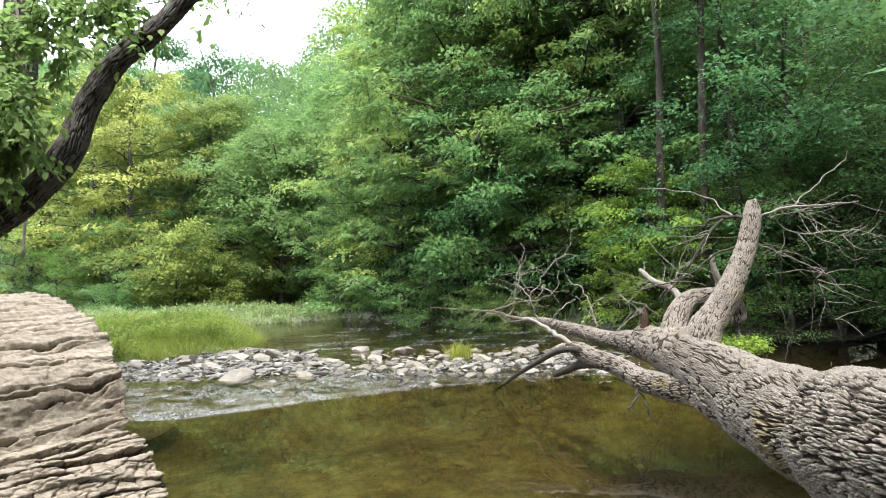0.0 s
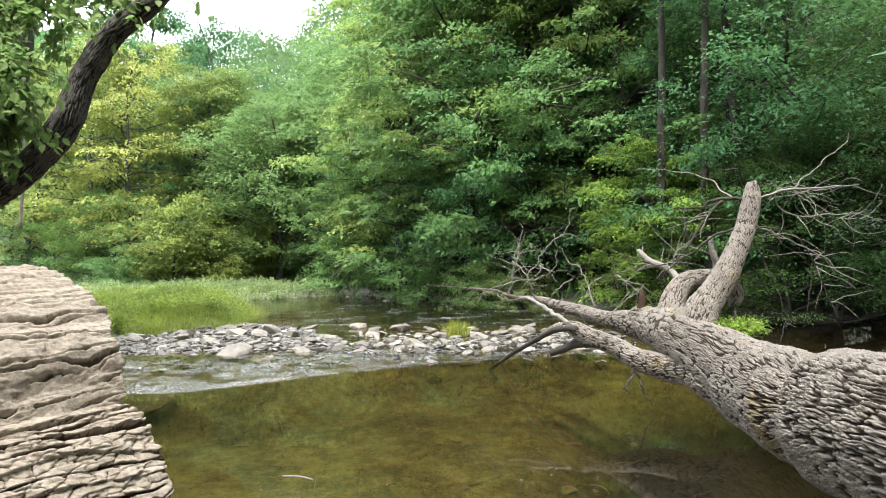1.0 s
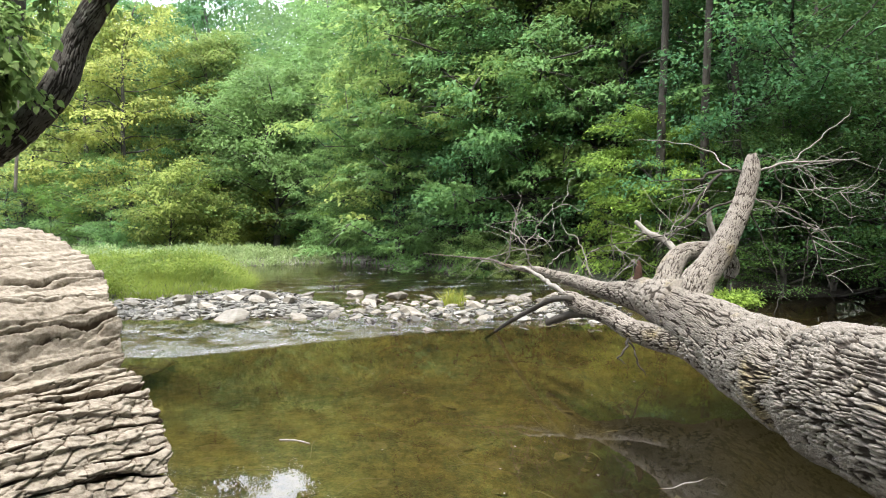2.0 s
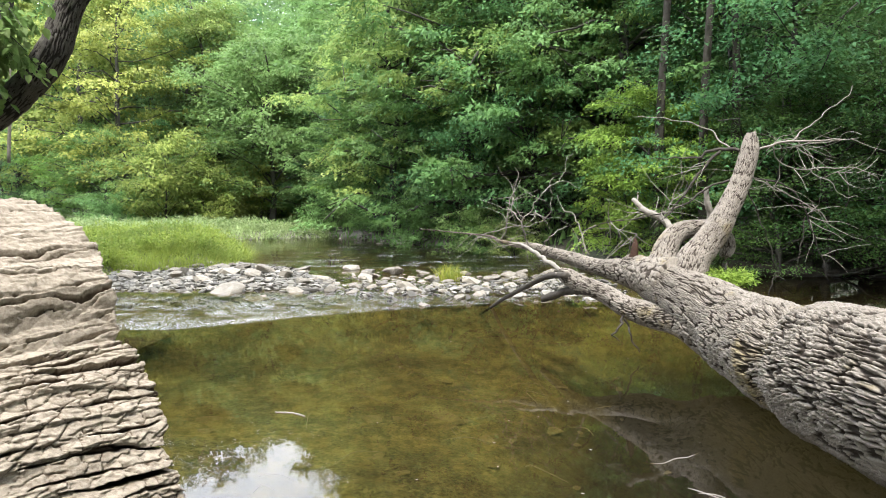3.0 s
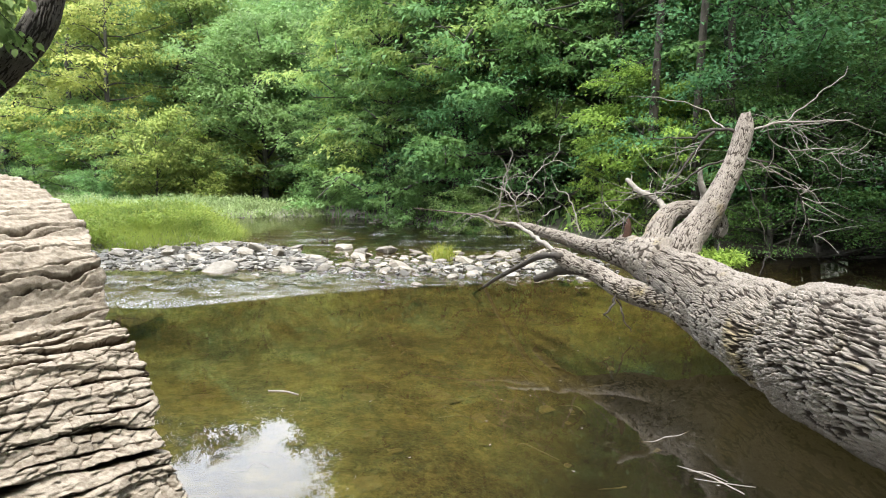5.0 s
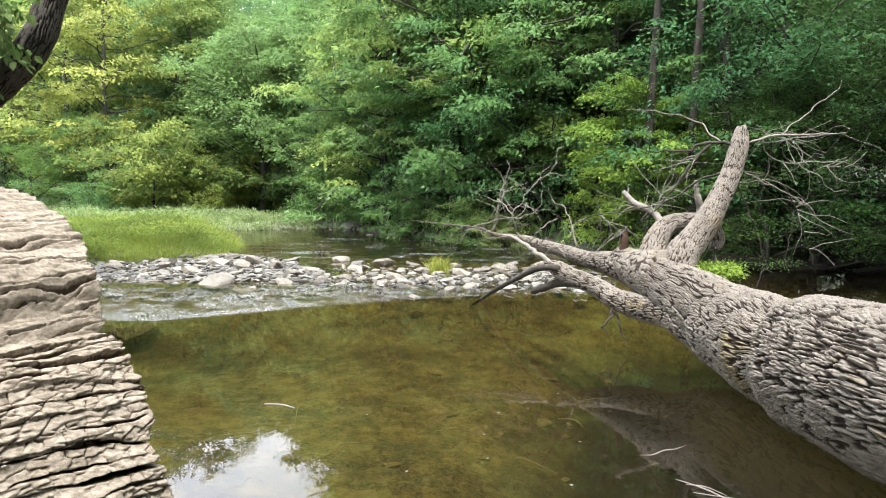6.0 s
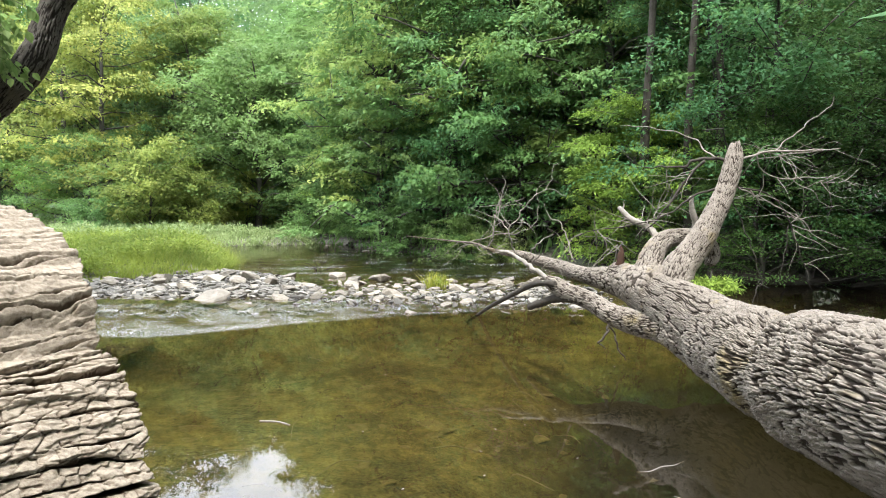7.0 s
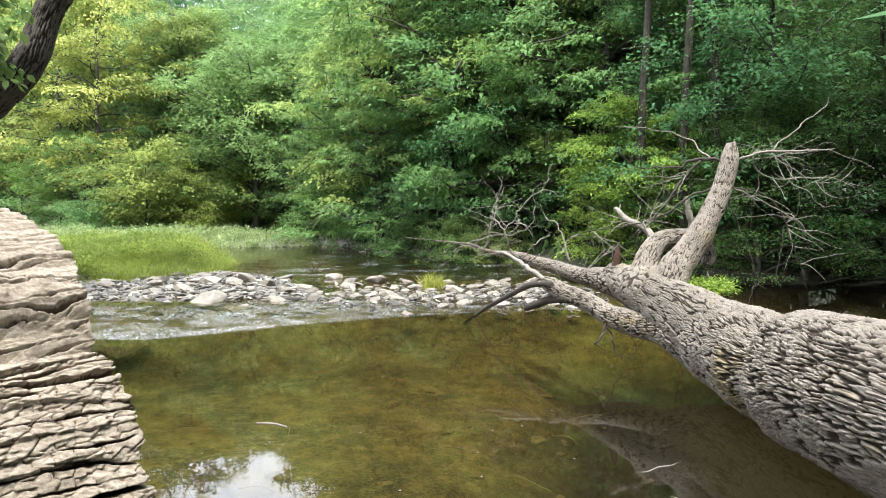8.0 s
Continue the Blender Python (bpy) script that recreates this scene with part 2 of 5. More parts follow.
def ground_material():
    m, t, s = nodes_for("earth and riverbed")
    geo = t.nodes.new("ShaderNodeNewGeometry")
    split = t.nodes.new("ShaderNodeSeparateXYZ")
    t.links.new(geo.outputs["Position"], split.inputs[0])
    bed = ramp(t, noise_of(t, 1.1, 9, 0.68), [(0.40, (0.010, 0.009, 0.004)), (0.5, (0.070, 0.066, 0.027)), (0.60, (0.20, 0.196, 0.085))])
    bed = mixed(t, 0.45, bed, ramp(t, noise_of(t, 6, 7, 0.7), [(0.42, (0.010, 0.008, 0.004)), (0.50, (0.085, 0.062, 0.026)), (0.60, (0.27, 0.235, 0.11))]))
    bed = mixed(t, 0.28, bed, ramp(t, noise_of(t, 30, 6, 0.75), [(0.40, (0.012, 0.010, 0.005)), (0.60, (0.32, 0.28, 0.16))]))
    litter = ramp(t, noise_of(t, 3, 8, 0.7), [(0.3, (0.014, 0.012, 0.008)), (0.7, (0.05, 0.042, 0.026))])
    litter = mixed(t, ramp(t, noise_of(t, 0.7, 4, 0.6), [(0.45, (0, 0, 0)), (0.6, (0.8, 0.8, 0.8))]), litter, (0.022, 0.038, 0.012))
    gravel = ramp(t, noise_of(t, 18, 6, 0.7), [(0.35, (0.07, 0.064, 0.05)), (0.65, (0.21, 0.195, 0.16))])
    low = t.nodes.new("ShaderNodeMapRange")
    low.inputs["From Min"].default_value, low.inputs["From Max"].default_value = -0.10, 0.02
    t.links.new(split.outputs["Z"], low.inputs["Value"])
    high = t.nodes.new("ShaderNodeMapRange")
    high.inputs["From Min"].default_value, high.inputs["From Max"].default_value = 0.26, 0.42
    t.links.new(split.outputs["Z"], high.inputs["Value"])
    east = t.nodes.new("ShaderNodeMapRange")
    east.inputs["From Min"].default_value, east.inputs["From Max"].default_value = 3.0, 5.0
    t.links.new(split.outputs["X"], east.inputs["Value"])
    gravel = mixed(t, east.outputs[0], gravel, litter)
    c = mixed(t, low.outputs[0], bed, gravel)
    c = mixed(t, high.outputs[0], c, litter)
    # darkness of deep, shaded water painted into the bed colour
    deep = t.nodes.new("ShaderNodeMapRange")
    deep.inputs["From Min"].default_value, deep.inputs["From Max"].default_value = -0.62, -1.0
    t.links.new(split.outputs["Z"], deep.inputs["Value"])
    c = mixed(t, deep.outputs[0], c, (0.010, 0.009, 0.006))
    t.links.new(c, s.inputs["Base Color"])
    s.inputs["Roughness"].default_value = 0.9
    bumped(t, s, noise_of(t, 22, 8, 0.7), 0.7, 0.05)
    return m


def water_material():
    m, t, s = nodes_for("river water")
    geo = t.nodes.new("ShaderNodeNewGeometry")
    split = t.nodes.new("ShaderNodeSeparateXYZ")
    t.links.new(geo.outputs["Position"], split.inputs[0])
    bump = add(t, "ShaderNodeBump", Strength=0.10, Distance=0.02)
    rough = t.nodes.new("ShaderNodeAttribute")
    rough.attribute_name = "ripple"
    t.links.new(rough.outputs["Fac"], bump.inputs["Strength"])
    ripples = mixed(t, 0.5, noise_of(t, 3.5, 3, 0.5, (1, 0.55, 1)), noise_of(t, 14, 3, 0.5, (1, 0.5, 1)))
    ripples = mixed(t, rough.outputs["Fac"], ripples, noise_of(t, 30, 4, 0.6, (0.8, 1.1, 1)))
    t.links.new(ripples, bump.inputs["Height"])
    fres = add(t, "ShaderNodeFresnel", IOR=1.5)
    gloss = add(t, "ShaderNodeBsdfGlossy", Roughness=0.004)
    clear = add(t, "ShaderNodeBsdfTransparent", Color=(0.60, 0.55, 0.345, 1))
    murk = add(t, "ShaderNodeBsdfDiffuse", Color=(0.085, 0.069, 0.038, 1))
    for n in (fres, gloss):
        t.links.new(bump.outputs[0], n.inputs["Normal"])
    body = t.nodes.new("ShaderNodeMixShader")
    body.inputs[0].default_value = 0.05
    t.links.new(clear.outputs[0], body.inputs[1]), t.links.new(murk.outputs[0], body.inputs[2])
    surface = t.nodes.new("ShaderNodeMixShader")
    t.links.new(fres.outputs[0], surface.inputs[0])
    t.links.new(body.outputs[0], surface.inputs[1]), t.links.new(gloss.outputs[0], surface.inputs[2])
    foam_glint = t.nodes.new("ShaderNodeAttribute")
    foam_glint.attribute_name = "foam_glint"
    white = add(t, "ShaderNodeBsdfDiffuse", Color=(0.78, 0.80, 0.80, 1))
    topped = t.nodes.new("ShaderNodeMixShader")
    # white specks: riffle foam, and sparkles of light painted as white colour
    speck = ramp(t, noise_of(t, 46, 4, 0.7, (0.75, 1.3, 1)), [(0.555, (0, 0, 0)), (0.585, (1, 1, 1))])
    amount = mixed(t, 1.0, foam_glint.outputs["Color"], speck, "MULTIPLY")
    t.links.new(amount, topped.inputs[0])
    t.links.new(surface.outputs[0], topped.inputs[1]), t.links.new(white.outputs[0], topped.inputs[2])
    t.links.new(topped.outputs[0], t.nodes["Material Output"].inputs["Surface"])
    t.nodes.remove(s)
    return m


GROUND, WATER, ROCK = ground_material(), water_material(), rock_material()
SILTED = rock_material(0.8)
LOG_BARK = bark_material("weathered tan bark", (0.205, 0.170, 0.127), (0.395, 0.342, 0.270), (0.17, 0.125, 0.035), 1.6, furrow_dark=(0.055, 0.036, 0.022), bump=0.9, net=True)
FALLEN_BARK = bark_material("weathered grey bark", (0.100, 0.084, 0.069), (0.30, 0.266, 0.226), (0.17, 0.13, 0.045), 1.2, bump=1.0, furrow_dark=(0.026, 0.019, 0.014))
BARE_WOOD = bark_material("bare bleached wood", (0.16, 0.14, 0.115), (0.30, 0.275, 0.24), None, 1.5)
DARK_WOOD = bark_material("dark wood", (0.022, 0.019, 0.016), (0.085, 0.075, 0.063), None, 1.5)
RED_WOOD = bark_material("rotten red-brown wood", (0.02, 0.012, 0.009), (0.075, 0.042, 0.028), None, 2)
TREE_BARK = bark_material("living dark bark", (0.025, 0.023, 0.020), (0.095, 0.088, 0.078), (0.07, 0.075, 0.03), 0.8)
LEAN_BARK = bark_material("dark furrowed bark with pale lichen", (0.038, 0.034, 0.030), (0.150, 0.138, 0.120), (0.25, 0.26, 0.22), 1.0, furrow_dark=(0.016, 0.013, 0.011))
LEAF_MID = leaf_material("mid green leaves", (0.046, 0.122, 0.038), (0.126, 0.262, 0.084))
LEAF_DEEP = leaf_material("deep green leaves", (0.030, 0.104, 0.044), (0.084, 0.214, 0.090))
# far hillside leaves, with haze put into the colour
LEAF_FAR = leaf_material("hazy far leaves", (0.024, 0.064, 0.030), (0.070, 0.140, 0.062))
# right-bank leaves, the bank's shade put into their colour
LEAF_SHADE = leaf_material("dull leaves with shade in their colour", (0.014, 0.052, 0.013), (0.048, 0.118, 0.028), (0.075, 0.15, 0.035))
LEAF_MAPLE = leaf_material("bright green leaves", (0.07, 0.155, 0.022), (0.165, 0.31, 0.05))
# blue-green foliage, bluer than its own tone to paint in distance haze
LEAF_BLUE = leaf_material("blue green leaves", (0.056, 0.126, 0.066), (0.145, 0.262, 0.135))
# lighter leaves for the central canopy, sunlight put into their colour
LEAF_CANOPY = leaf_material("canopy leaves with sunlight in their colour", (0.105, 0.185, 0.050), (0.260, 0.390, 0.110), (0.34, 0.44, 0.14), 0.58)
LEAF_FRESH = leaf_material("fresh yellow green leaves", (0.100, 0.150, 0.030), (0.235, 0.300, 0.070), (0.32, 0.35, 0.09))
LEAF_LIGHT = leaf_material("light green leaves", (0.075, 0.150, 0.050), (0.190, 0.312, 0.105), (0.26, 0.36, 0.125), 0.48)
LEAF_NEAR = leaf_material("near green leaves", (0.10, 0.19, 0.05), (0.27, 0.39, 0.13), (0.36, 0.46, 0.20), 0.6)
GRASS = leaf_material("tall grass", (0.13, 0.195, 0.025), (0.285, 0.350, 0.055), (0.36, 0.36, 0.13), 0.4)

# ---------------------------------------------------------------- the land
SHORE = [(-140, 130), (-80, 92), (-40, 66), (-25, 52), (-15, 39), (-8, 34), (-3.5, 28.5), (-0.5, 23.4), (2.1, 20.8), (4.6, 16.8), (6.6, 13.9), (8, 13.9), (10, 14.6), (20, 17), (60, 24), (140, 40)]
SHORE_X, SHORE_Y = np.array(SHORE, float).T
ISLAND = [(-7.6, 14.4), (-5.2, 16.2), (-6.2, 20.5), (-8.5, 24), (-10, 27.3), (-7.5, 28.6), (-5.2, 29.8), (-5.6, 31.5), (-9, 34.5), (-14, 37), (-22, 44), (-32, 46), (-30, 30), (-22, 20), (-14, 15), (-9.5, 14.4)]
BAR = [(-9.5, 11.5), (-6.2, 11.4), (-3.9, 11.3), (-2.4, 11.2), (-1.5, 12.2), (-2.3, 14), (-3.2, 16), (-5.5, 18), (-8, 17), (-12, 14.5)]
WEIR_X = np.array([-14, -4.45, -3.8, -3.1, -2.0, -0.3, 1.1, 2.25, 5, 9, 14], float)
WEIR_Y = np.array([9.2, 8.75, 8.7, 9.1, 9.8, 10.6, 11.0, 11.2, 11.6, 12.4, 13], float)
UPPER = 0.11


def land(x, y):
    """Height of the ground."""
    w = 0.6 * (fractal(x * 0.6, y * 0.6, 3) - 0.5)
    z = -0.55 + 0.22 * (fractal(x * 0.35, y * 0.35, 11) - 0.5) + 0.10 * (fractal(x * 1.7, y * 1.7, 12) - 0.5)
    above = y - np.interp(x, WEIR_X, WEIR_Y)
    z = z + 0.40 * smooth(-0.6, 1.2, above) * (1 - smooth(6, 10, above))
    spill = np.exp(-(((y - 13.2 - 0.06 * (x + 1)) / 1.3) ** 2)) * smooth(-4, -2, x) * (1 - smooth(3.5, 5.0, x))
    z = z + 0.16 * spill
    bar = outline_distance(x, y, BAR) + w
    z = np.maximum(z, np.where(bar > -1.5, -0.35 + 0.47 * smooth(-1.2, 0.9, bar), -9))
    isle = outline_distance(x, y, ISLAND) + w
    z = np.maximum(z, np.where(isle > -2, -0.4 + 0.85 * smooth(-1.0, 1.6, isle), -9))
    far = y - np.interp(x, SHORE_X, SHORE_Y) + w
    bank = -0.45 + 1.05 * smooth(-1.0, 1.6, far) + 0.14 * np.clip(far - 2, 0, 200) * (1 - 0.6 * smooth(30, 130, far)) + 32 * smooth(22, 85, far)
    z = np.maximum(z, np.where(far > -2, bank, -9))
    near = np.maximum(2.05 - y, np.minimum(-5.3 - x, 9.4 - y)) + 0.5 * w
    z = np.maximum(z, np.where(near > -1.2, -0.5 + 1.27 * smooth(-0.7, 0.9, near) + 0.05 * np.clip(near - 1, 0, 60), -9))
    # bed sunk under the fallen trunk, to carry the near-black colour for dark water
    dark_pool = np.exp(-(((x - 2.0 - 0.36 * (y - 3.5)) / 1.7) ** 2)) * (1 - smooth(8.6, 10.8, y)) * smooth(1.8, 2.6, y)
    z = np.where(z < 0, z - 0.95 * dark_pool, z)
    return z + 0.04 * (fractal(x * 3, y * 3, 21) - 0.5) * smooth(-0.3, 0.3, z)


def level(x, y):
    """Height of the water."""
    return UPPER * float(smooth(0.0, 3.0, y - np.interp(x, WEIR_X, WEIR_Y)))


def stepped(*runs):
    out = [np.array([runs[0][0]])]
    for a, b, step in runs:
        out.append(np.linspace(a, b, max(2, int(round((b - a) / step)) + 1))[1:])
    return np.concatenate(out)


gx = stepped((-700, -140, 40), (-140, -40, 5), (-40, -12, 1), (-12, 12, 0.25), (12, 40, 1), (40, 140, 5), (140, 700, 40))
gy = stepped((-500, -60, 40), (-60, -4, 4), (-4, 24, 0.25), (24, 60, 0.8), (60, 160, 5), (160, 900, 50))
GX, GY = np.meshgrid(gx, gy, indexing="ij")
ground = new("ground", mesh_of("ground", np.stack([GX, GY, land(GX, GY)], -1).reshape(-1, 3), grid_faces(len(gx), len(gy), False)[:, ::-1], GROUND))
tagged(ground, "muddy riverbed, gravel bar and leaf-strewn wooded banks", "ground", kind="structure")

wx = stepped((-90, -20, 5), (-20, -8, 0.5), (-7, 3.5, 0.065), (3.5, 16, 0.35), (16, 100, 6))
wy = stepped((-3, 8.3, 0.35), (8.3, 13.0, 0.05), (13.0, 19, 0.11), (19, 30, 0.16), (30, 40, 0.6), (40, 110, 4))
WX, WY = np.meshgrid(wx, wy, indexing="ij")
above = WY - np.interp(WX, WEIR_X, WEIR_Y)
rush = smooth(-0.02, 0.12, above) * (1 - smooth(1.6, 3.2, above)) * smooth(-9, -6.5, WX) * (1 - smooth(2.4, 4.2, WX))
lively = rush * (0.5 + 0.5 * smooth(2.5, -4, WX))
WZ = UPPER * smooth(0.0, 3.0, above)
chop = fractal(WX * 3.4 + 0.4 * WY, WY * 5.0, 31, 3) - 0.5
chop2 = fractal(WX * 6.0, WY * 8.5, 35, 1) - 0.5
WZ = WZ + lively * (0.010 * chop + 0.012 * chop2)
later = smooth(14, 17, WY) * (1 - smooth(22, 27, WY)) * smooth(-7, -3, WX)
WZ = WZ + 0.05 * later * (fractal(WX * 1.5, WY * 4, 41, 3) - 0.5)
water_data = mesh_of("water", np.stack([WX, WY, WZ], -1).reshape(-1, 3), grid_faces(len(wx), len(wy), False)[:, ::-1], WATER)
foam_glint = 1.0 * lively * np.clip(0.42 + 1.7 * chop + 0.9 * np.exp(-((above - 0.22) / 0.20) ** 2) * smooth(-0.8, -3.2, WX), 0, 1)
foam_glint = np.maximum(foam_glint, 0.45 * later * smooth(0.57, 0.68, fractal(WX * 1.1, WY * 3.5, 47, 4)))
fa = water_data.attributes.new("foam_glint", "FLOAT", "POINT")
fa.data.foreach_set("value", foam_glint.astype(np.float32).ravel())
ra = water_data.attributes.new("ripple", "FLOAT", "POINT")
ra.data.foreach_set("value", (0.030 + 0.17 * smooth(0.0, 0.4, above) * (1 - smooth(2.4, 4.2, WX))).astype(np.float32).ravel())
water = tagged(new("water", water_data), "shallow olive-brown river water with a white riffle", "water", kind="structure")


# ---------------------------------------------------------------- logs with furrowed bark
def ridged_bark(u, v, long, wide, depth, k, open_wide=1.0):
    """Long narrow ridges that part and join again round lens-shaped furrows, with rough, broken tops."""
    bend = fractal(u / long * 0.8, v / wide * 0.22, k + 2, 3) - 0.5
    crook = fractal(u / wide * 0.8, v / wide * 1.2, k + 7, 3) - 0.5
    along_u = u / long + 0.7 * (fractal(u / long * 1.7, v / wide * 1.1, k + 6, 2) - 0.5)
    along_v = v / wide + 2.2 * bend + 0.55 * crook
    edge, own = cells(along_u, along_v, k)
    gap = 0.08 + 0.46 * open_wide * smooth(0.30, 0.72, fractal(u / long * 1.3 + 7, v / wide * 0.6, k + 9, 3))
    ridge = smooth(0.10 * gap, gap, edge)
    twin, _ = cells(u / (0.7 * long) + 0.6 * bend + 3.3, v / (0.55 * wide) + 3.0 * bend + 0.8 * crook, k + 70)
    ridge = ridge * (0.62 + 0.38 * smooth(0.02, 0.30, twin)) * (0.80 + 0.20 * own)
    nick, _ = cells(u / (0.22 * long) + 0.9 * fractal(u / wide, v / wide, k + 5, 2), v / (0.8 * wide) + 1.5 * crook, k + 40)
    ridge = ridge - 0.16 * ridge * (1 - smooth(0.0, 0.22, nick))
    ridge = ridge + 0.34 * (fractal(u / wide * 1.2, v / wide * 2.4, k + 3, 3) - 0.5) + 0.40 * (fractal(u / wide * 3.2, v / wide * 5.0, k + 4, 3) - 0.5)
    return depth * (ridge - 0.70)


def plated_bark(u, v, long, wide, depth, k, wander=2.0, least=0.06, most=0.24):
    """Plates parted by long steep cracks that wander, open and close, with a net of fine cross cracks."""
    def crack_lines(wide, wander, least, most, k):
        w = v / wide + wander * (fractal(u / long * 0.9, v / wide * 0.35, k, 3) - 0.5) + 0.22 * (fractal(u / wide * 1.6, v / wide * 1.6, k + 1, 3) - 0.5)
        row = np.floor(w + 0.5)
        wide_open = least + most * smooth(0.36, 0.72, fractal(u / long * 1.6, row * 3.7, k + 9, 2))
        line = 1 - smooth(0.45 * wide_open, wide_open, np.abs(w - row))
        return line * smooth(0.30, 0.40, fractal(u / long * 1.2, row * 5.3, k + 11, 2))

    crack = crack_lines(wide, wander, least, most, k)
    small = crack_lines(0.45 * wide, 3.4, 0.09, 0.08, k + 30) * smooth(0.40, 0.52, fractal(u / long * 2, v / wide, k + 13, 2))
    edge, own = cells(u / (0.6 * wide) + 0.9 * fractal(u / wide, v / wide, k + 5, 2), v / (0.42 * wide) + 0.9 * fractal(u / wide, v / wide, k + 6, 2), k + 40)
    h = 0.85 + 0.26 * (fractal(u / long * 0.8, v / wide * 0.5, k + 4, 2) - 0.5) + 0.07 * own - 0.13 * (1 - smooth(0.02, 0.10, edge)) - 0.30 * small
    h = h * (1 - crack) + 0.08 * (fractal(u / wide * 3, v / wide * 6, k + 3, 4) - 0.5)
    return depth * (h - 0.85)


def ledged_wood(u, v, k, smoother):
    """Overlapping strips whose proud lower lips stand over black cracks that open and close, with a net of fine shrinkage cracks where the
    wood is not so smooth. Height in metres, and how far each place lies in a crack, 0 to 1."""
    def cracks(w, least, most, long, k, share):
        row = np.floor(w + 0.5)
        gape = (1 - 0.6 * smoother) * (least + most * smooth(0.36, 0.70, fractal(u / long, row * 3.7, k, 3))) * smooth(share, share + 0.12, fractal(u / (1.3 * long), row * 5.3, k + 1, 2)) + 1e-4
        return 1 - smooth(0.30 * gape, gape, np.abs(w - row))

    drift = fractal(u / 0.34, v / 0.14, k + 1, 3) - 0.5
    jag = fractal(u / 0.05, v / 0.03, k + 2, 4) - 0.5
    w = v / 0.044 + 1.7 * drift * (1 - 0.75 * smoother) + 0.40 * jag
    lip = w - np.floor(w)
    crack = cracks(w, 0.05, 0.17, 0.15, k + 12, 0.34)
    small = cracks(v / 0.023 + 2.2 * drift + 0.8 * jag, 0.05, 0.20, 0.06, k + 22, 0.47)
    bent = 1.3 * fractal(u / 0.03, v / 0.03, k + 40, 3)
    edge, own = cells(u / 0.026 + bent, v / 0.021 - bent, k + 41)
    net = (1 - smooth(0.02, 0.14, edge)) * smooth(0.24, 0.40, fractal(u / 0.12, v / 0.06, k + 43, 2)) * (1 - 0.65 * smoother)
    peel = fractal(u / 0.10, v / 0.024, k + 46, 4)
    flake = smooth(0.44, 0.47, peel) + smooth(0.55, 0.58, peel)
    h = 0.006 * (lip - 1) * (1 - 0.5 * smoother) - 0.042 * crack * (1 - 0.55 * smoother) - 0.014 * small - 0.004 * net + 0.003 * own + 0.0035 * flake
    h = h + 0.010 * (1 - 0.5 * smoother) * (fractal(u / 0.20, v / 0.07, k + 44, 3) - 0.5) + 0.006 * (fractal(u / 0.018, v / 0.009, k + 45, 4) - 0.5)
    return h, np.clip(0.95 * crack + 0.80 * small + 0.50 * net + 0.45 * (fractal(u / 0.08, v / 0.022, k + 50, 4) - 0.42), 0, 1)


def bark_limb(points, rows, sides, long, wide, depth, k, shape=None, ragged=0.0, coarse=0.0, turn=0.0, ridged=False, open_wide=0.5):
    """A limb with real furrows. Points are x, y, z, radius; shape(s, angle) scales the radius; ragged breaks the far end;
    the first part, coarse metres long, has fewer rings; turn sets where the seam lies."""
    path, at = curve_points(points, 900)
    s = np.linspace(0, at[-1], rows) if not coarse else np.r_[np.linspace(0, coarse, rows // 8, endpoint=False), np.linspace(coarse, at[-1], rows - rows // 8)]
    path, at = np.stack([np.interp(s, at, path[:, c]) for c in range(4)], 1), s
    tangent, a, b = frames_along(path[:, :3])
    spin = np.radians(turn)
    a, b = a * np.cos(spin) + b * np.sin(spin), b * np.cos(spin) - a * np.sin(spin)
    angle = np.linspace(0, 2 * np.pi, sides, endpoint=False)
    if coarse:
        angle = 2 * np.pi * np.r_[np.linspace(0, 0.2, sides // 10, endpoint=False), np.linspace(0.2, 0.8, sides - 2 * (sides // 10), endpoint=False), np.linspace(0.8, 1, sides // 10, endpoint=False)]
    S, A = np.meshgrid(at, angle, indexing="ij")
    r = path[:, 3:4] * np.ones_like(A)
    if shape is not None:
        r = r * shape(S, A)
    mean = float(path[:, 3].mean())
    around = A * mean
    seam = smooth(0, 0.25, A) * (1 - smooth(2 * np.pi - 0.25, 2 * np.pi, A))
    h = ridged_bark(S, around, long, wide, depth, k, open_wide) if coarse or ridged else plated_bark(S, around, long, wide, depth, k)
    r = r + h * (0.25 + 0.75 * seam) * np.clip(path[:, 3:4] / mean, 0.35, 1.2)
    centre = path[:, None, :3]
    if ragged:
        push = ragged * (fractal(A * 3.0, 0 * A, k + 60, 3) - 0.5) * smooth(at[-1] - 0.25, at[-1], S)
        centre = centre + push[..., None] * tangent[:, None]
    ring = centre + r[..., None] * (np.cos(A)[..., None] * a[:, None] + np.sin(A)[..., None] * b[:, None])
    verts = np.vstack([ring.reshape(-1, 3), path[:1, :3], path[-1:, :3]])
    n, last, i = rows * sides, (rows - 1) * sides, np.arange(sides)
    caps = np.vstack([np.stack([np.full(sides, n), (i + 1) % sides, i], 1), np.stack([np.full(sides, n + 1), last + i, last + (i + 1) % sides], 1)])
    # furrow mask for the darker colour: inner bark and painted-in shade
    furrow_shade = np.clip(0.2 - h / depth, 0, 1)
    return verts, grid_faces(rows, sides), caps, np.r_[furrow_shade.ravel(), 0.5, 0.5]


def with_furrow_shade(data, furrow_shade):
    if furrow_shade:
        data.attributes.new("grain", "FLOAT", "POINT").data.foreach_set("value", furrow_shade[0].astype(np.float32))
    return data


# the big log beside the camera, on the bank; its hidden end points away
LOG_END, LOG_WAY, LOG_R = np.array([-0.705, 1.15, 1.29]), np.array([0.616, 0.788, 0.0]), 0.468
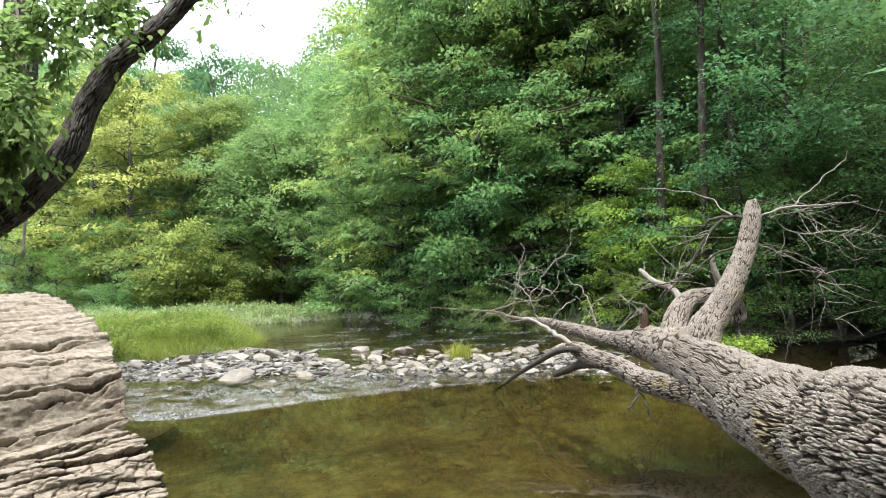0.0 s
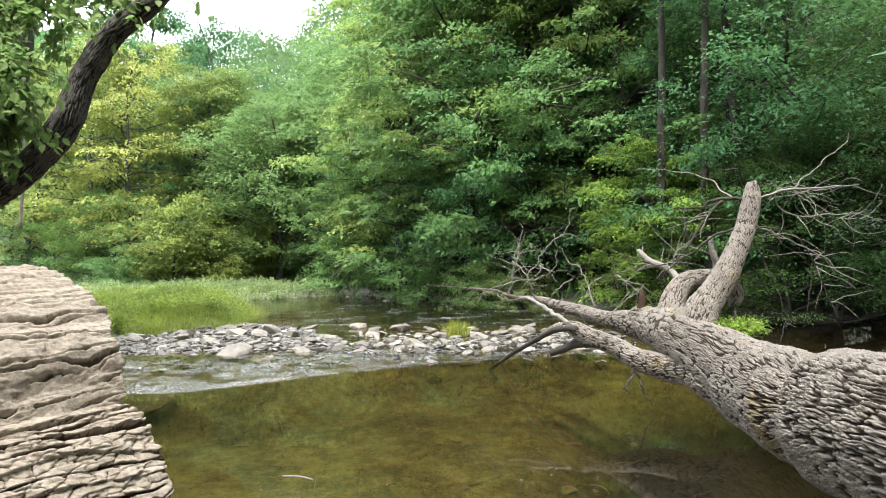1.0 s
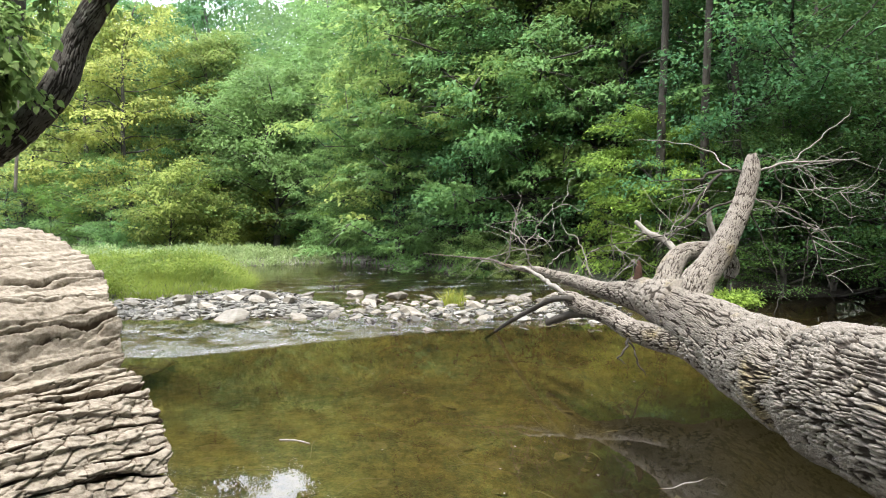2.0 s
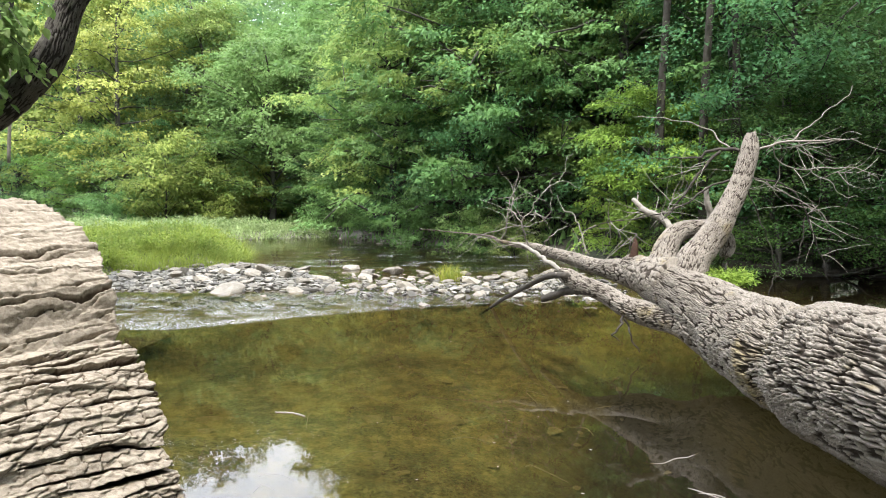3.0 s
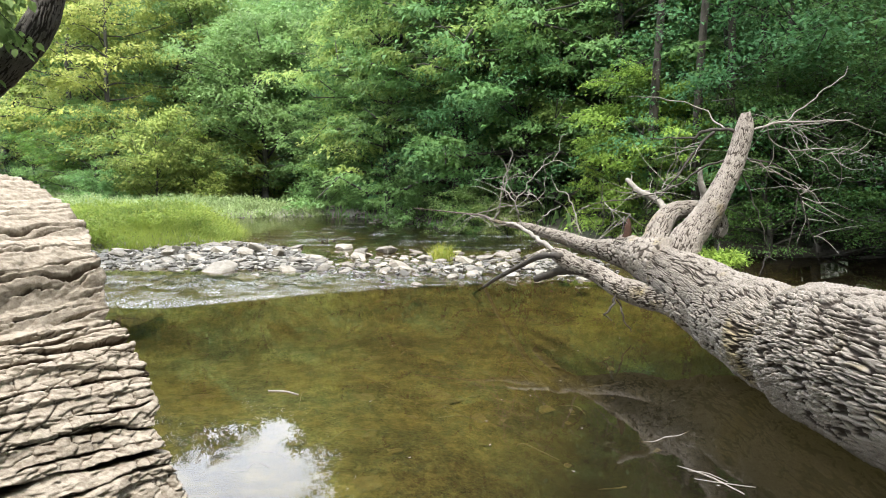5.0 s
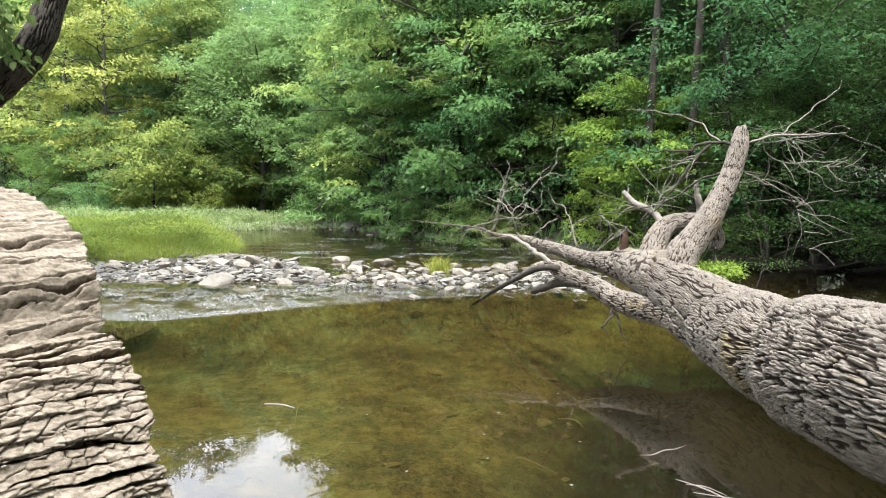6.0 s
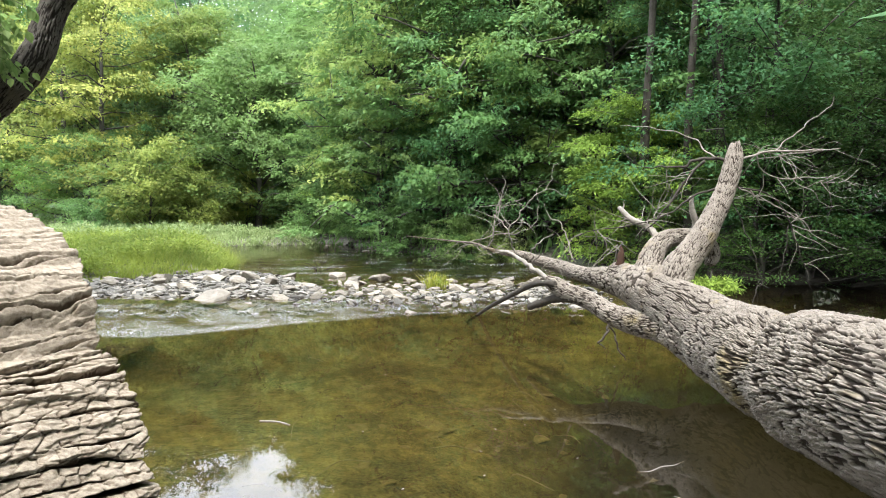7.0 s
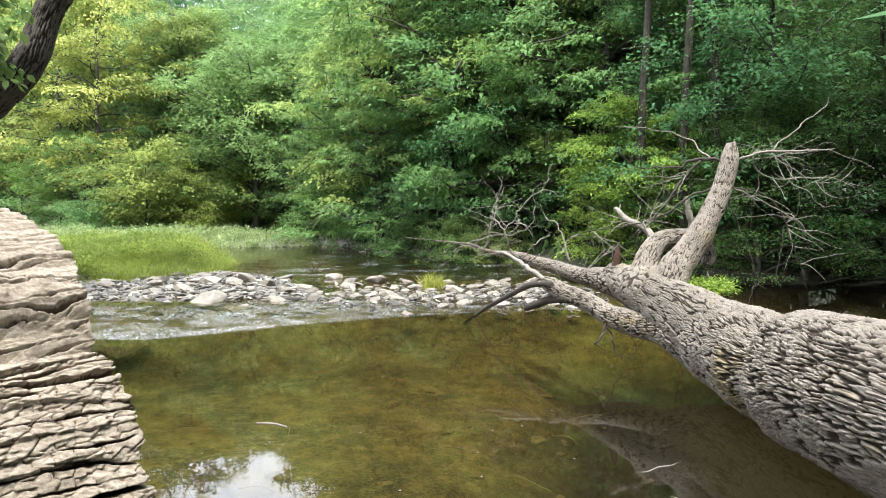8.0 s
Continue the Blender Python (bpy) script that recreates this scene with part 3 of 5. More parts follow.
big_log = tagged(new("log"), "huge weathered log with deeply furrowed tan bark on the bank", "log")


def log_trunk():
    # finer rings towards the visible end
    t = np.r_[np.linspace(0, 0.76, 30, endpoint=False), np.linspace(0.76, 1, 210)]
    centre = LOG_END - LOG_WAY * 2.2 * (1 - t)[:, None]
    s = t * 2.2
    phi = np.radians(np.r_[np.linspace(-180, -30, 30, endpoint=False), np.linspace(-30, 100, 740, endpoint=False), np.linspace(100, 180, 16, endpoint=False)])
    S, P = np.meshgrid(s, phi, indexing="ij")
    deg = np.degrees(P)
    lobe = np.interp(deg, [-180, -60, -20, -10, 0, 10, 20, 25, 30, 35, 40, 45, 50, 56, 65, 75, 85, 95, 120, 180], [0.92, 1.0, 1.05, 1.0, 0.955, 0.925, 0.916, 0.89, 0.885, 0.856, 0.78, 0.735, 0.782, 0.82, 0.838, 0.858, 0.91, 0.96, 0.97, 0.92])
    r = LOG_R * lobe * (1 + 0.03 * (fractal(S * 2.2, P * 2, 71, 2) - 0.5) * smooth(2.2, 1.8, S))
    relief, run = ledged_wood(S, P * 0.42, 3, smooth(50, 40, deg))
    r = r + relief
    river_side = np.array([0.788, -0.616, 0.0])
    push = 0.030 * (fractal(P * 14, 0 * P, 75, 4) - 0.5) * smooth(2.05, 2.2, S)
    ring = centre[:, None] + push[..., None] * LOG_WAY + r[..., None] * (np.sin(P)[..., None] * river_side + np.cos(P)[..., None] * np.array([0, 0, 1.0]))
    m = len(phi)
    verts = np.vstack([ring.reshape(-1, 3), centre[:1], centre[-1:]])
    n, last, i = 240 * m, 239 * m, np.arange(m)
    caps = np.vstack([np.stack([np.full(m, n), (i + 1) % m, i], 1), np.stack([np.full(m, n + 1), last + i, last + (i + 1) % m], 1)])
    return (verts, grid_faces(240, m), caps), np.r_[run.ravel(), 0.5, 0.5]


log_piece, log_crack_shade = log_trunk()
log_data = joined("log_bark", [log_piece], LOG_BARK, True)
# cracks get a darker colour: inner bark with shade added to it
log_data.attributes.new("grain", "FLOAT", "POINT").data.foreach_set("value", log_crack_shade.astype(np.float32))
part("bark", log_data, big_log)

# ---------------------------------------------------------------- the fallen tree
fallen = tagged(new("fallen_tree"), "fallen dead tree with furrowed grey bark lying over the river", "fallen tree")
FALLEN_OFF = np.array([2.2, 1.2, 0.6])
FALLEN_SIZE = 1.24
fallen.location, fallen.scale = (2.728, 1.488, 0.324), (FALLEN_SIZE,) * 3


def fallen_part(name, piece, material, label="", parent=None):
    v, q, t, *furrow_shade = piece
    return part(name, with_furrow_shade(joined(name, [(v - FALLEN_OFF, q, t)], material), furrow_shade), parent or fallen, label)


TRUNK_TURN = -60
LIMB_LUMPS = lambda s, a: 1 + 0.20 * (fractal(s * 5, np.cos(a) + 3, 87, 2) - 0.5)


def trunk_swell(s, a):
    # swollen rings with creases between them, as the trunk has grown
    crease = 0.16 * np.exp(-(((s - 3.52 - 0.10 * np.sin(a)) / 0.13) ** 2)) + 0.07 * np.exp(-(((s - 4.42 + 0.08 * np.cos(a)) / 0.10) ** 2))
    lump = 0.14 * (fractal(s * 2.1, np.cos(a) * 1.3 + 2, 81, 3) - 0.5) + 0.08 * (fractal(s * 4, np.sin(a) * 2 + 5, 84, 2) - 0.5)
    return 1.0 - crease + lump + 0.06 * np.exp(-(((s - 3.15) / 0.22) ** 2))


TRUNK = [(2.55, 0.6, 0.80, 0.48), (2.46, 1.8, 0.77, 0.455), (2.38, 2.8, 0.745, 0.44), (2.335, 3.3, 0.735, 0.43), (2.32, 3.75, 0.72, 0.40), (2.29, 4.2, 0.695, 0.37), (2.25, 4.75, 0.745, 0.335), (2.18, 5.1, 0.83, 0.29), (2.08, 5.4, 0.91, 0.25), (2.0, 5.65, 0.98, 0.225), (1.88, 5.95, 1.05, 0.18), (1.78, 6.2, 1.10, 0.14)]
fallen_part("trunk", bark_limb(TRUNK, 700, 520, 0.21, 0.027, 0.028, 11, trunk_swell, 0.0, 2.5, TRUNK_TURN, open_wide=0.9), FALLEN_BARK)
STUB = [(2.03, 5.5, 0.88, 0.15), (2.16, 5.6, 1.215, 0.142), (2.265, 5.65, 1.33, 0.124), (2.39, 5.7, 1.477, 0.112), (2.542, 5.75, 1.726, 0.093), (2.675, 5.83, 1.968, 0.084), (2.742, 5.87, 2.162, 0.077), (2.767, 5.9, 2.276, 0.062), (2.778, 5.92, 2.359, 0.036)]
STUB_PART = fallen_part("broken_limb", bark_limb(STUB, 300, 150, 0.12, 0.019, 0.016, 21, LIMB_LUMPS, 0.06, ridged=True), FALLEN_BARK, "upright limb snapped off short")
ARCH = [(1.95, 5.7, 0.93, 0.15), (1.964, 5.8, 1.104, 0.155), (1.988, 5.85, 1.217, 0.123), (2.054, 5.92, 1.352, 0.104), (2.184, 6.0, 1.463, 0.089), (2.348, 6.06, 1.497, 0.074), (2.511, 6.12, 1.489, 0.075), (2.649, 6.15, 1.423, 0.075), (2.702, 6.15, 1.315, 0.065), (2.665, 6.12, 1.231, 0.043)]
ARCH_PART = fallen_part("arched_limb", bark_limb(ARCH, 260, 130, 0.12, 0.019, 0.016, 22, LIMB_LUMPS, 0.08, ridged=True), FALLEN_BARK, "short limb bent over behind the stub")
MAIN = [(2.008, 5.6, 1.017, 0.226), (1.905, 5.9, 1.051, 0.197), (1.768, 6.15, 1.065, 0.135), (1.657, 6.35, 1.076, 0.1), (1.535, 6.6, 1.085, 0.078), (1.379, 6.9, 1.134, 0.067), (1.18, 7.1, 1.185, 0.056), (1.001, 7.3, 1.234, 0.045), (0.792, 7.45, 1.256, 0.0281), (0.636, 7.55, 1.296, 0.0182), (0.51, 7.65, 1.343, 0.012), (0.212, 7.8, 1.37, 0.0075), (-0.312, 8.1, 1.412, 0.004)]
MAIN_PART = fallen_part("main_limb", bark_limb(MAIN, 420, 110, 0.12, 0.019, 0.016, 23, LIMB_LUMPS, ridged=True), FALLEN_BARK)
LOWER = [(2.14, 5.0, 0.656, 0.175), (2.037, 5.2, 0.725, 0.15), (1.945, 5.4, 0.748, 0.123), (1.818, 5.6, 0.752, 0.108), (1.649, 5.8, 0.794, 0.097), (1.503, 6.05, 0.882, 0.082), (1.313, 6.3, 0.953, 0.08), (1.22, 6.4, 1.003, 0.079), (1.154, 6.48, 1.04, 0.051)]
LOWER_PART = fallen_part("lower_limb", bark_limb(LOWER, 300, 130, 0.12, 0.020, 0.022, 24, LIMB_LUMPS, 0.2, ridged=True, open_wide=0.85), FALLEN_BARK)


FALLEN_LIMBS = ((STUB, STUB_PART), (ARCH, ARCH_PART), (MAIN, MAIN_PART), (LOWER, LOWER_PART))


def stick(name, points, material, n=34, sides=8, label=""):
    # thin branches are crooked, with small knots
    crook = 0.0 if points[0][3] > 0.033 else 0.008
    line, _ = curve_points(points, 3 * len(points))
    line[1:-1, :3] += rng.normal(size=(len(line) - 2, 3)) * crook
    line[:, 3] *= 1.0 if points[0][3] > 0.033 else 0.52
    own = min(FALLEN_LIMBS, key=lambda limb: np.linalg.norm(curve_points(limb[0], 40)[0][:, :3] - points[0][:3], axis=1).min())[1]
    return fallen_part(name, tube(line, n, sides, 0.3), material, label, own)


# bleached and dark branches that leave the limbs
stick("branch", [(1.238, 6.35, 0.998, 0.033), (1.169, 6.5, 1.055, 0.043), (1.085, 6.7, 1.122, 0.047), (0.995, 6.9, 1.195, 0.042), (0.898, 7.1, 1.254, 0.037), (0.776, 7.3, 1.279, 0.029)], BARE_WOOD)
stick("branch", [(1.20, 6.3, 1.02, 0.034), (1.08, 6.65, 0.98, 0.032), (0.92, 7.2, 0.80, 0.028), (0.72, 8.0, 0.53, 0.025), (0.60, 8.7, 0.30, 0.020), (0.45, 9.5, 0.04, 0.016), (0.3, 10.0, -0.12, 0.01)], DARK_WOOD)
stick("branch", [(1.42, 6.1, 0.90, 0.05), (1.24, 6.4, 0.86, 0.045), (1.12, 6.6, 0.78, 0.040), (1.03, 6.75, 0.72, 0.034)], DARK_WOOD)
stick("branch", [(2.12, 5.98, 1.46, 0.035), (2.06, 6.1, 1.58, 0.032), (1.92, 6.2, 1.66, 0.028), (1.83, 6.3, 1.77, 0.022)], BARE_WOOD)
stick("branch", [(1.86, 6.27, 1.73, 0.014), (1.87, 6.3, 1.80, 0.012), (1.89, 6.3, 1.84, 0.006)], BARE_WOOD, 8, 6)
stick("branch", [(2.46, 6.05, 1.52, 0.034), (2.475, 6.02, 1.62, 0.032), (2.43, 6.0, 1.75, 0.027), (2.42, 6.0, 1.87, 0.02)], BARE_WOOD)
stick("branch", [(2.74, 5.9, 2.19, 0.022), (2.9, 5.9, 2.23, 0.02), (3.157, 5.9, 2.285, 0.017), (3.45, 5.9, 2.30, 0.013), (3.744, 5.9, 2.313, 0.007)], BARE_WOOD)
stick("branch", [(3.12, 5.9, 2.28, 0.012), (3.33, 6.0, 2.41, 0.011), (3.5, 6.0, 2.56, 0.009), (3.70, 6.0, 2.72, 0.007), (3.73, 6.0, 2.80, 0.004)], BARE_WOOD)
stick("branch", [(2.68, 5.9, 2.20, 0.03), (2.52, 6.0, 2.22, 0.028), (2.40, 6.05, 2.17, 0.022), (2.2, 6.1, 2.15, 0.012), (1.95, 6.2, 2.15, 0.006)], DARK_WOOD)
stick("branch", [(2.62, 5.95, 2.22, 0.014), (2.53, 6.2, 2.40, 0.012), (2.3, 6.3, 2.51, 0.009), (1.98, 6.4, 2.575, 0.007), (1.85, 6.4, 2.57, 0.004)], BARE_WOOD)
stick("branch", [(2.60, 5.85, 1.95, 0.02), (2.40, 5.95, 1.86, 0.018), (2.22, 6.0, 1.72, 0.015), (2.0, 6.1, 1.62, 0.012), (1.6, 6.2, 1.55, 0.008), (1.35, 6.3, 1.47, 0.004)], DARK_WOOD)
stick("branch", [(2.52, 5.95, 2.20, 0.025), (2.36, 6.0, 2.02, 0.022), (2.25, 6.0, 1.86, 0.018), (2.12, 6.05, 1.66, 0.014), (1.98, 6.1, 1.5, 0.009)], DARK_WOOD)
stick("branch", [(2.66, 5.9, 2.06, 0.018), (2.91, 6.1, 1.975, 0.016), (3.2, 6.1, 1.9, 0.014), (3.36, 6.1, 1.72, 0.011), (3.48, 6.1, 1.45, 0.009), (3.60, 6.1, 1.15, 0.007), (3.65, 6.1, 0.98, 0.004)], DARK_WOOD)
stick("branch", [(2.72, 5.95, 2.0, 0.014), (3.0, 6.1, 1.92, 0.013), (3.25, 6.1, 1.80, 0.011), (3.5, 6.1, 1.67, 0.009), (3.63, 6.1, 1.52, 0.005)], BARE_WOOD)
stick("branch", [(3.0, 5.95, 2.25, 0.012), (3.15, 6.1, 2.10, 0.011), (3.55, 6.2, 2.05, 0.010), (3.9, 6.2, 2.06, 0.008), (4.2, 6.2, 1.98, 0.004)], BARE_WOOD)
stick("branch", [(3.45, 6.15, 2.05, 0.009), (3.66, 6.15, 1.92, 0.008), (3.8, 6.2, 1.80, 0.006), (3.98, 6.2, 1.78, 0.004)], BARE_WOOD)
stick("branch", [(2.74, 5.95, 1.97, 0.013), (2.85, 6.0, 1.75, 0.011), (2.98, 6.0, 1.45, 0.009), (3.10, 6.0, 1.12, 0.008), (3.13, 6.0, 1.06, 0.008), (3.06, 6.0, 1.0, 0.010), (3.03, 6.0, 0.85, 0.006)], DARK_WOOD)
stick("branch", [(3.40, 6.1, 1.60, 0.008), (3.37, 6.1, 1.35, 0.008), (3.33, 6.1, 1.05, 0.005)], DARK_WOOD)
stick("branch", [(0.64, 7.4, 1.31, 0.016), (0.70, 7.35, 1.48, 0.014), (0.72, 7.3, 1.70, 0.011), (0.80, 7.3, 1.92, 0.009), (0.83, 7.3, 2.05, 0.007), (0.79, 7.3, 2.13, 0.004)], BARE_WOOD)
stick("branch", [(0.94, 7.25, 1.24, 0.017), (0.88, 7.2, 1.44, 0.015), (0.80, 7.2, 1.60, 0.013), (0.70, 7.3, 1.69, 0.010)], BARE_WOOD)
stick("branch", [(0.86, 7.2, 1.52, 0.012), (1.0, 7.15, 1.74, 0.011), (1.15, 7.1, 1.92, 0.009), (1.3, 7.1, 1.97, 0.008), (1.48, 7.1, 1.90, 0.004)], BARE_WOOD)
stick("branch", [(1.25, 7.1, 1.96, 0.008), (1.31, 7.1, 2.10, 0.007), (1.33, 7.1, 2.22, 0.005), (1.40, 7.1, 2.27, 0.004)], BARE_WOOD)
stick("branch", [(1.48, 6.75, 1.22, 0.016), (1.44, 6.8, 1.42, 0.014), (1.36, 6.85, 1.60, 0.011), (1.24, 6.9, 1.70, 0.008), (1.20, 6.9, 1.82, 0.004)], BARE_WOOD)
stick("branch", [(1.05, 7.1, 1.23, 0.014), (1.13, 7.0, 1.36, 0.012), (1.22, 7.0, 1.43, 0.010), (1.33, 7.0, 1.48, 0.006)], BARE_WOOD)
stick("branch", [(0.45, 7.6, 1.36, 0.012), (0.75, 7.3, 1.46, 0.011), (1.0, 7.2, 1.50, 0.010), (1.15, 7.1, 1.62, 0.008), (1.18, 7.1, 1.80, 0.005)], BARE_WOOD)
stick("branch", [(1.62, 5.75, 0.78, 0.03), (1.58, 5.72, 0.66, 0.022), (1.50, 5.7, 0.55, 0.014), (1.56, 5.7, 0.50, 0.008)], DARK_WOOD)
stick("branch", [(1.60, 5.72, 0.70, 0.018), (1.68, 5.7, 0.52, 0.014), (1.74, 5.7, 0.40, 0.008)], DARK_WOOD)
stick("branch", [(1.75, 6.0, 1.15, 0.010), (1.84, 5.9, 1.05, 0.010), (1.80, 5.85, 0.92, 0.008)], BARE_WOOD, 12, 6)
stick("broken_spike", [(1.78, 6.1, 1.08, 0.05), (1.79, 6.1, 1.22, 0.045), (1.80, 6.1, 1.33, 0.03), (1.80, 6.1, 1.40, 0.012)], RED_WOOD, 16, 9, "rotten red-brown wood spike")


def twig_spray(seed, roots, count, long, material):
    """Fine crooked twigs, joined, that leave a branch between two points."""
    local = np.random.default_rng(seed)
    pieces = []
    for _ in range(count):
        (a, b) = roots[local.integers(len(roots))]
        p = np.array(a) + (np.array(b) - np.array(a)) * local.random()
        way = local.normal(size=3) * (1, 0.5, 0.7)
        way /= np.linalg.norm(way)
        pts, r = [(*p, 0.0048)], 0.0048
        for i in range(4):
            way = way + local.normal(size=3) * 0.26 + (0, 0, -0.10)
            way /= np.linalg.norm(way)
            p, r = p + way * long * (0.6 + 0.8 * local.random()) / 4, r * 0.72
            pts.append((*p, r))
        pieces.append(tube(pts, 12, 5))
    return joined("twig_spray", [(v - FALLEN_OFF, q, t) for v, q, t in pieces], material)


tagged(part("twig_spray", twig_spray(3, [((2.9, 6.0, 2.2), (3.7, 5.9, 2.31)), ((3.0, 6.1, 1.95), (3.6, 6.1, 1.55)), ((3.3, 6.2, 2.05), (4.1, 6.2, 2.0)), ((3.4, 6.1, 1.7), (3.62, 6.1, 1.1))], 48, 0.42, BARE_WOOD), fallen), kind="stuff")
tagged(part("twig_spray", twig_spray(4, [((2.5, 6.0, 2.2), (2.0, 6.1, 1.6)), ((2.2, 6.1, 1.7), (1.4, 6.3, 1.5)), ((2.0, 6.2, 1.5), (1.7, 6.3, 1.35))], 40, 0.42, BARE_WOOD), fallen), kind="stuff")
tagged(part("twig_spray", twig_spray(5, [((0.2, 7.8, 1.38), (0.95, 7.2, 1.24)), ((0.7, 7.3, 1.5), (0.8, 7.3, 1.9)), ((0.9, 7.2, 1.55), (1.25, 7.1, 1.9)), ((1.0, 7.0, 1.22), (1.5, 6.7, 1.2))], 40, 0.40, BARE_WOOD), fallen), kind="stuff")

# ---------------------------------------------------------------- leaves and trees
def leaf_quads(p, way, up, long, wide):
    """Pointed leaves as single kites: base, two flanks and a tip."""
    side = np.cross(way, up)
    side /= np.linalg.norm(side, axis=1)[:, None] + 1e-9
    n = np.cross(side, way)
    mid = p + way * (0.45 * long)[:, None] - n * (0.06 * long)[:, None]
    v = np.stack([p, mid + side * (0.5 * wide)[:, None], p + way * long[:, None], mid - side * (0.5 * wide)[:, None]], 1)
    return v.reshape(-1, 3), np.arange(4 * len(p)).reshape(-1, 4)


def leaf_tips(p, way, up, long, wide):
    """Far leaves as single pointed triangles."""
    side = np.cross(way, up)
    side /= np.linalg.norm(side, axis=1)[:, None] + 1e-9
    v = np.stack([p + side * (0.55 * wide)[:, None], p + way * long[:, None], p - side * (0.55 * wide)[:, None]], 1)
    return v.reshape(-1, 3), np.arange(3 * len(p)).reshape(-1, 3)


def unit(v):
    return v / (np.linalg.norm(v, axis=1)[:, None] + 1e-9)


def clumps(local, centres, outward, radius, flat, each, size, droop=0.35, slim=0.6, fine=False):
    """Leaves in flattened clumps round the centres."""
    c, o = np.repeat(centres, each, 0), np.repeat(outward, each, 0)
    r = np.repeat(radius, each)[:, None]
    off = local.normal(size=c.shape) * (0.5, 0.5, 0.5 * flat) * r
    off[:, 2] -= 0.28 * (off[:, 0] ** 2 + off[:, 1] ** 2) / r[:, 0]
    way = unit(o * 0.6 + unit(off + 1e-6) * 0.5 + local.normal(size=c.shape) * 0.45 + (0, 0, -droop))
    up = unit(local.normal(size=c.shape) * 0.38 + (0, 0, 0.95) + 0.45 * o)
    long = size * (0.65 + 0.7 * local.random(len(c)))
    return (leaf_quads if fine else leaf_tips)(c + off, way, up, long, long * slim)


def tree_meshes(seed, tall, base, wide, limbs, per_limb, each, size, leaf, bark, trunk_r, flat=0.38, rise=0.35, top=0.35, clump=0.62, droop=0.35, slim=0.6, lean=0.06, fine=False):
    """Trunk with limbs, and crown, of one kind of tree."""
    local = np.random.default_rng(seed)
    bend = local.normal(size=(6, 2)) * lean * tall * 0.3
    bend[0] = 0
    axis = [(bend[i, 0], bend[i, 1], tall * 0.93 * i / 5, trunk_r * (1 - 0.17 * i)) for i in range(6)]
    axis[0] = (0, 0, -0.4, trunk_r * 1.25)
    path, _ = curve_points(axis, 40)
    pieces = [tube(axis, 16, 9, 0.08)]
    centres, outward, radius = [], [], []
    for i in range(limbs):
        f = (i + local.random() * 0.8) / limbs
        z = base + (tall * 0.95 - base) * f
        k = int(np.clip(z / tall * 39, 0, 39))
        start = path[k]
        az = i * 2.39996 + local.normal() * 0.3
        reach = wide * (top + (1 - top) * np.sin(np.pi * (0.22 + 0.78 * f) ** 0.9) ** 0.8) * (0.72 + 0.5 * local.random())
        way = np.array([np.cos(az), np.sin(az), 0])
        lift = reach * (rise + 0.5 * f * rise + 0.15 * local.normal())
        pts = []
        for s in (0, 0.3, 0.6, 0.85, 1.0):
            wob = local.normal(size=3) * 0.06 * reach * (s > 0)
            pts.append((*(start[:3] + way * reach * s + (0, 0, lift * (1.5 * s - 0.75 * s * s)) + wob), max(0.008, start[3] * 0.42 * (1 - 0.85 * s))))
        pieces.append(tube(pts, 6, 4))
        line, _ = curve_points(pts, 30)
        for _ in range(per_limb):
            s = 0.30 + 0.70 * local.random() ** 0.7
            q = line[int(s * 29), :3] + local.normal(size=3) * (0.20, 0.20, 0.09) * reach * (0.4 + s * 0.6)
            centres.append(q), outward.append(way), radius.append(clump * (0.6 + 0.8 * local.random()) * (0.75 + 0.25 * wide / 3))
    centres, outward, radius = np.array(centres), np.array(outward), np.array(radius)
    v, q = clumps(local, centres, outward, radius, flat, each, size, droop, slim, fine)
    n = 4 if fine else 3
    keep = v.reshape(-1, n, 3)[:, :, 2].min(1) > 0.05
    v = v.reshape(-1, n, 3)[keep].reshape(-1, 3)
    return joined("trunk", pieces, bark), mesh_of("crown", v, np.arange(len(v)).reshape(-1, n), leaf, False)


class Kind:
    """One kind of tree, built at its first place and copied to the next ones."""

    def __init__(self, name, label, category, group, meshes):
        self.name, self.tags, self.meshes, self.first = name, (label, category, group), meshes, None

    def put(self, x, y, turn, size, z=None, fat=1.0):
        z = float(land(np.array([x]), np.array([y]))[0]) if z is None else z
        m = pose(x, y, z - 0.05, 0, 0, turn) @ Matrix.Diagonal((size * fat, size * fat, size, 1))
        if self.first is None:
            self.first = tagged(new(self.name), *self.tags)
            part("trunk", self.meshes[0], self.first), part("crown", self.meshes[1], self.first)
            self.first.matrix_basis = m
            self.size = Matrix.Diagonal((*self.first.scale, 1)).inverted()
            return self.first
        return copy_thing(self.first, m @ self.size)


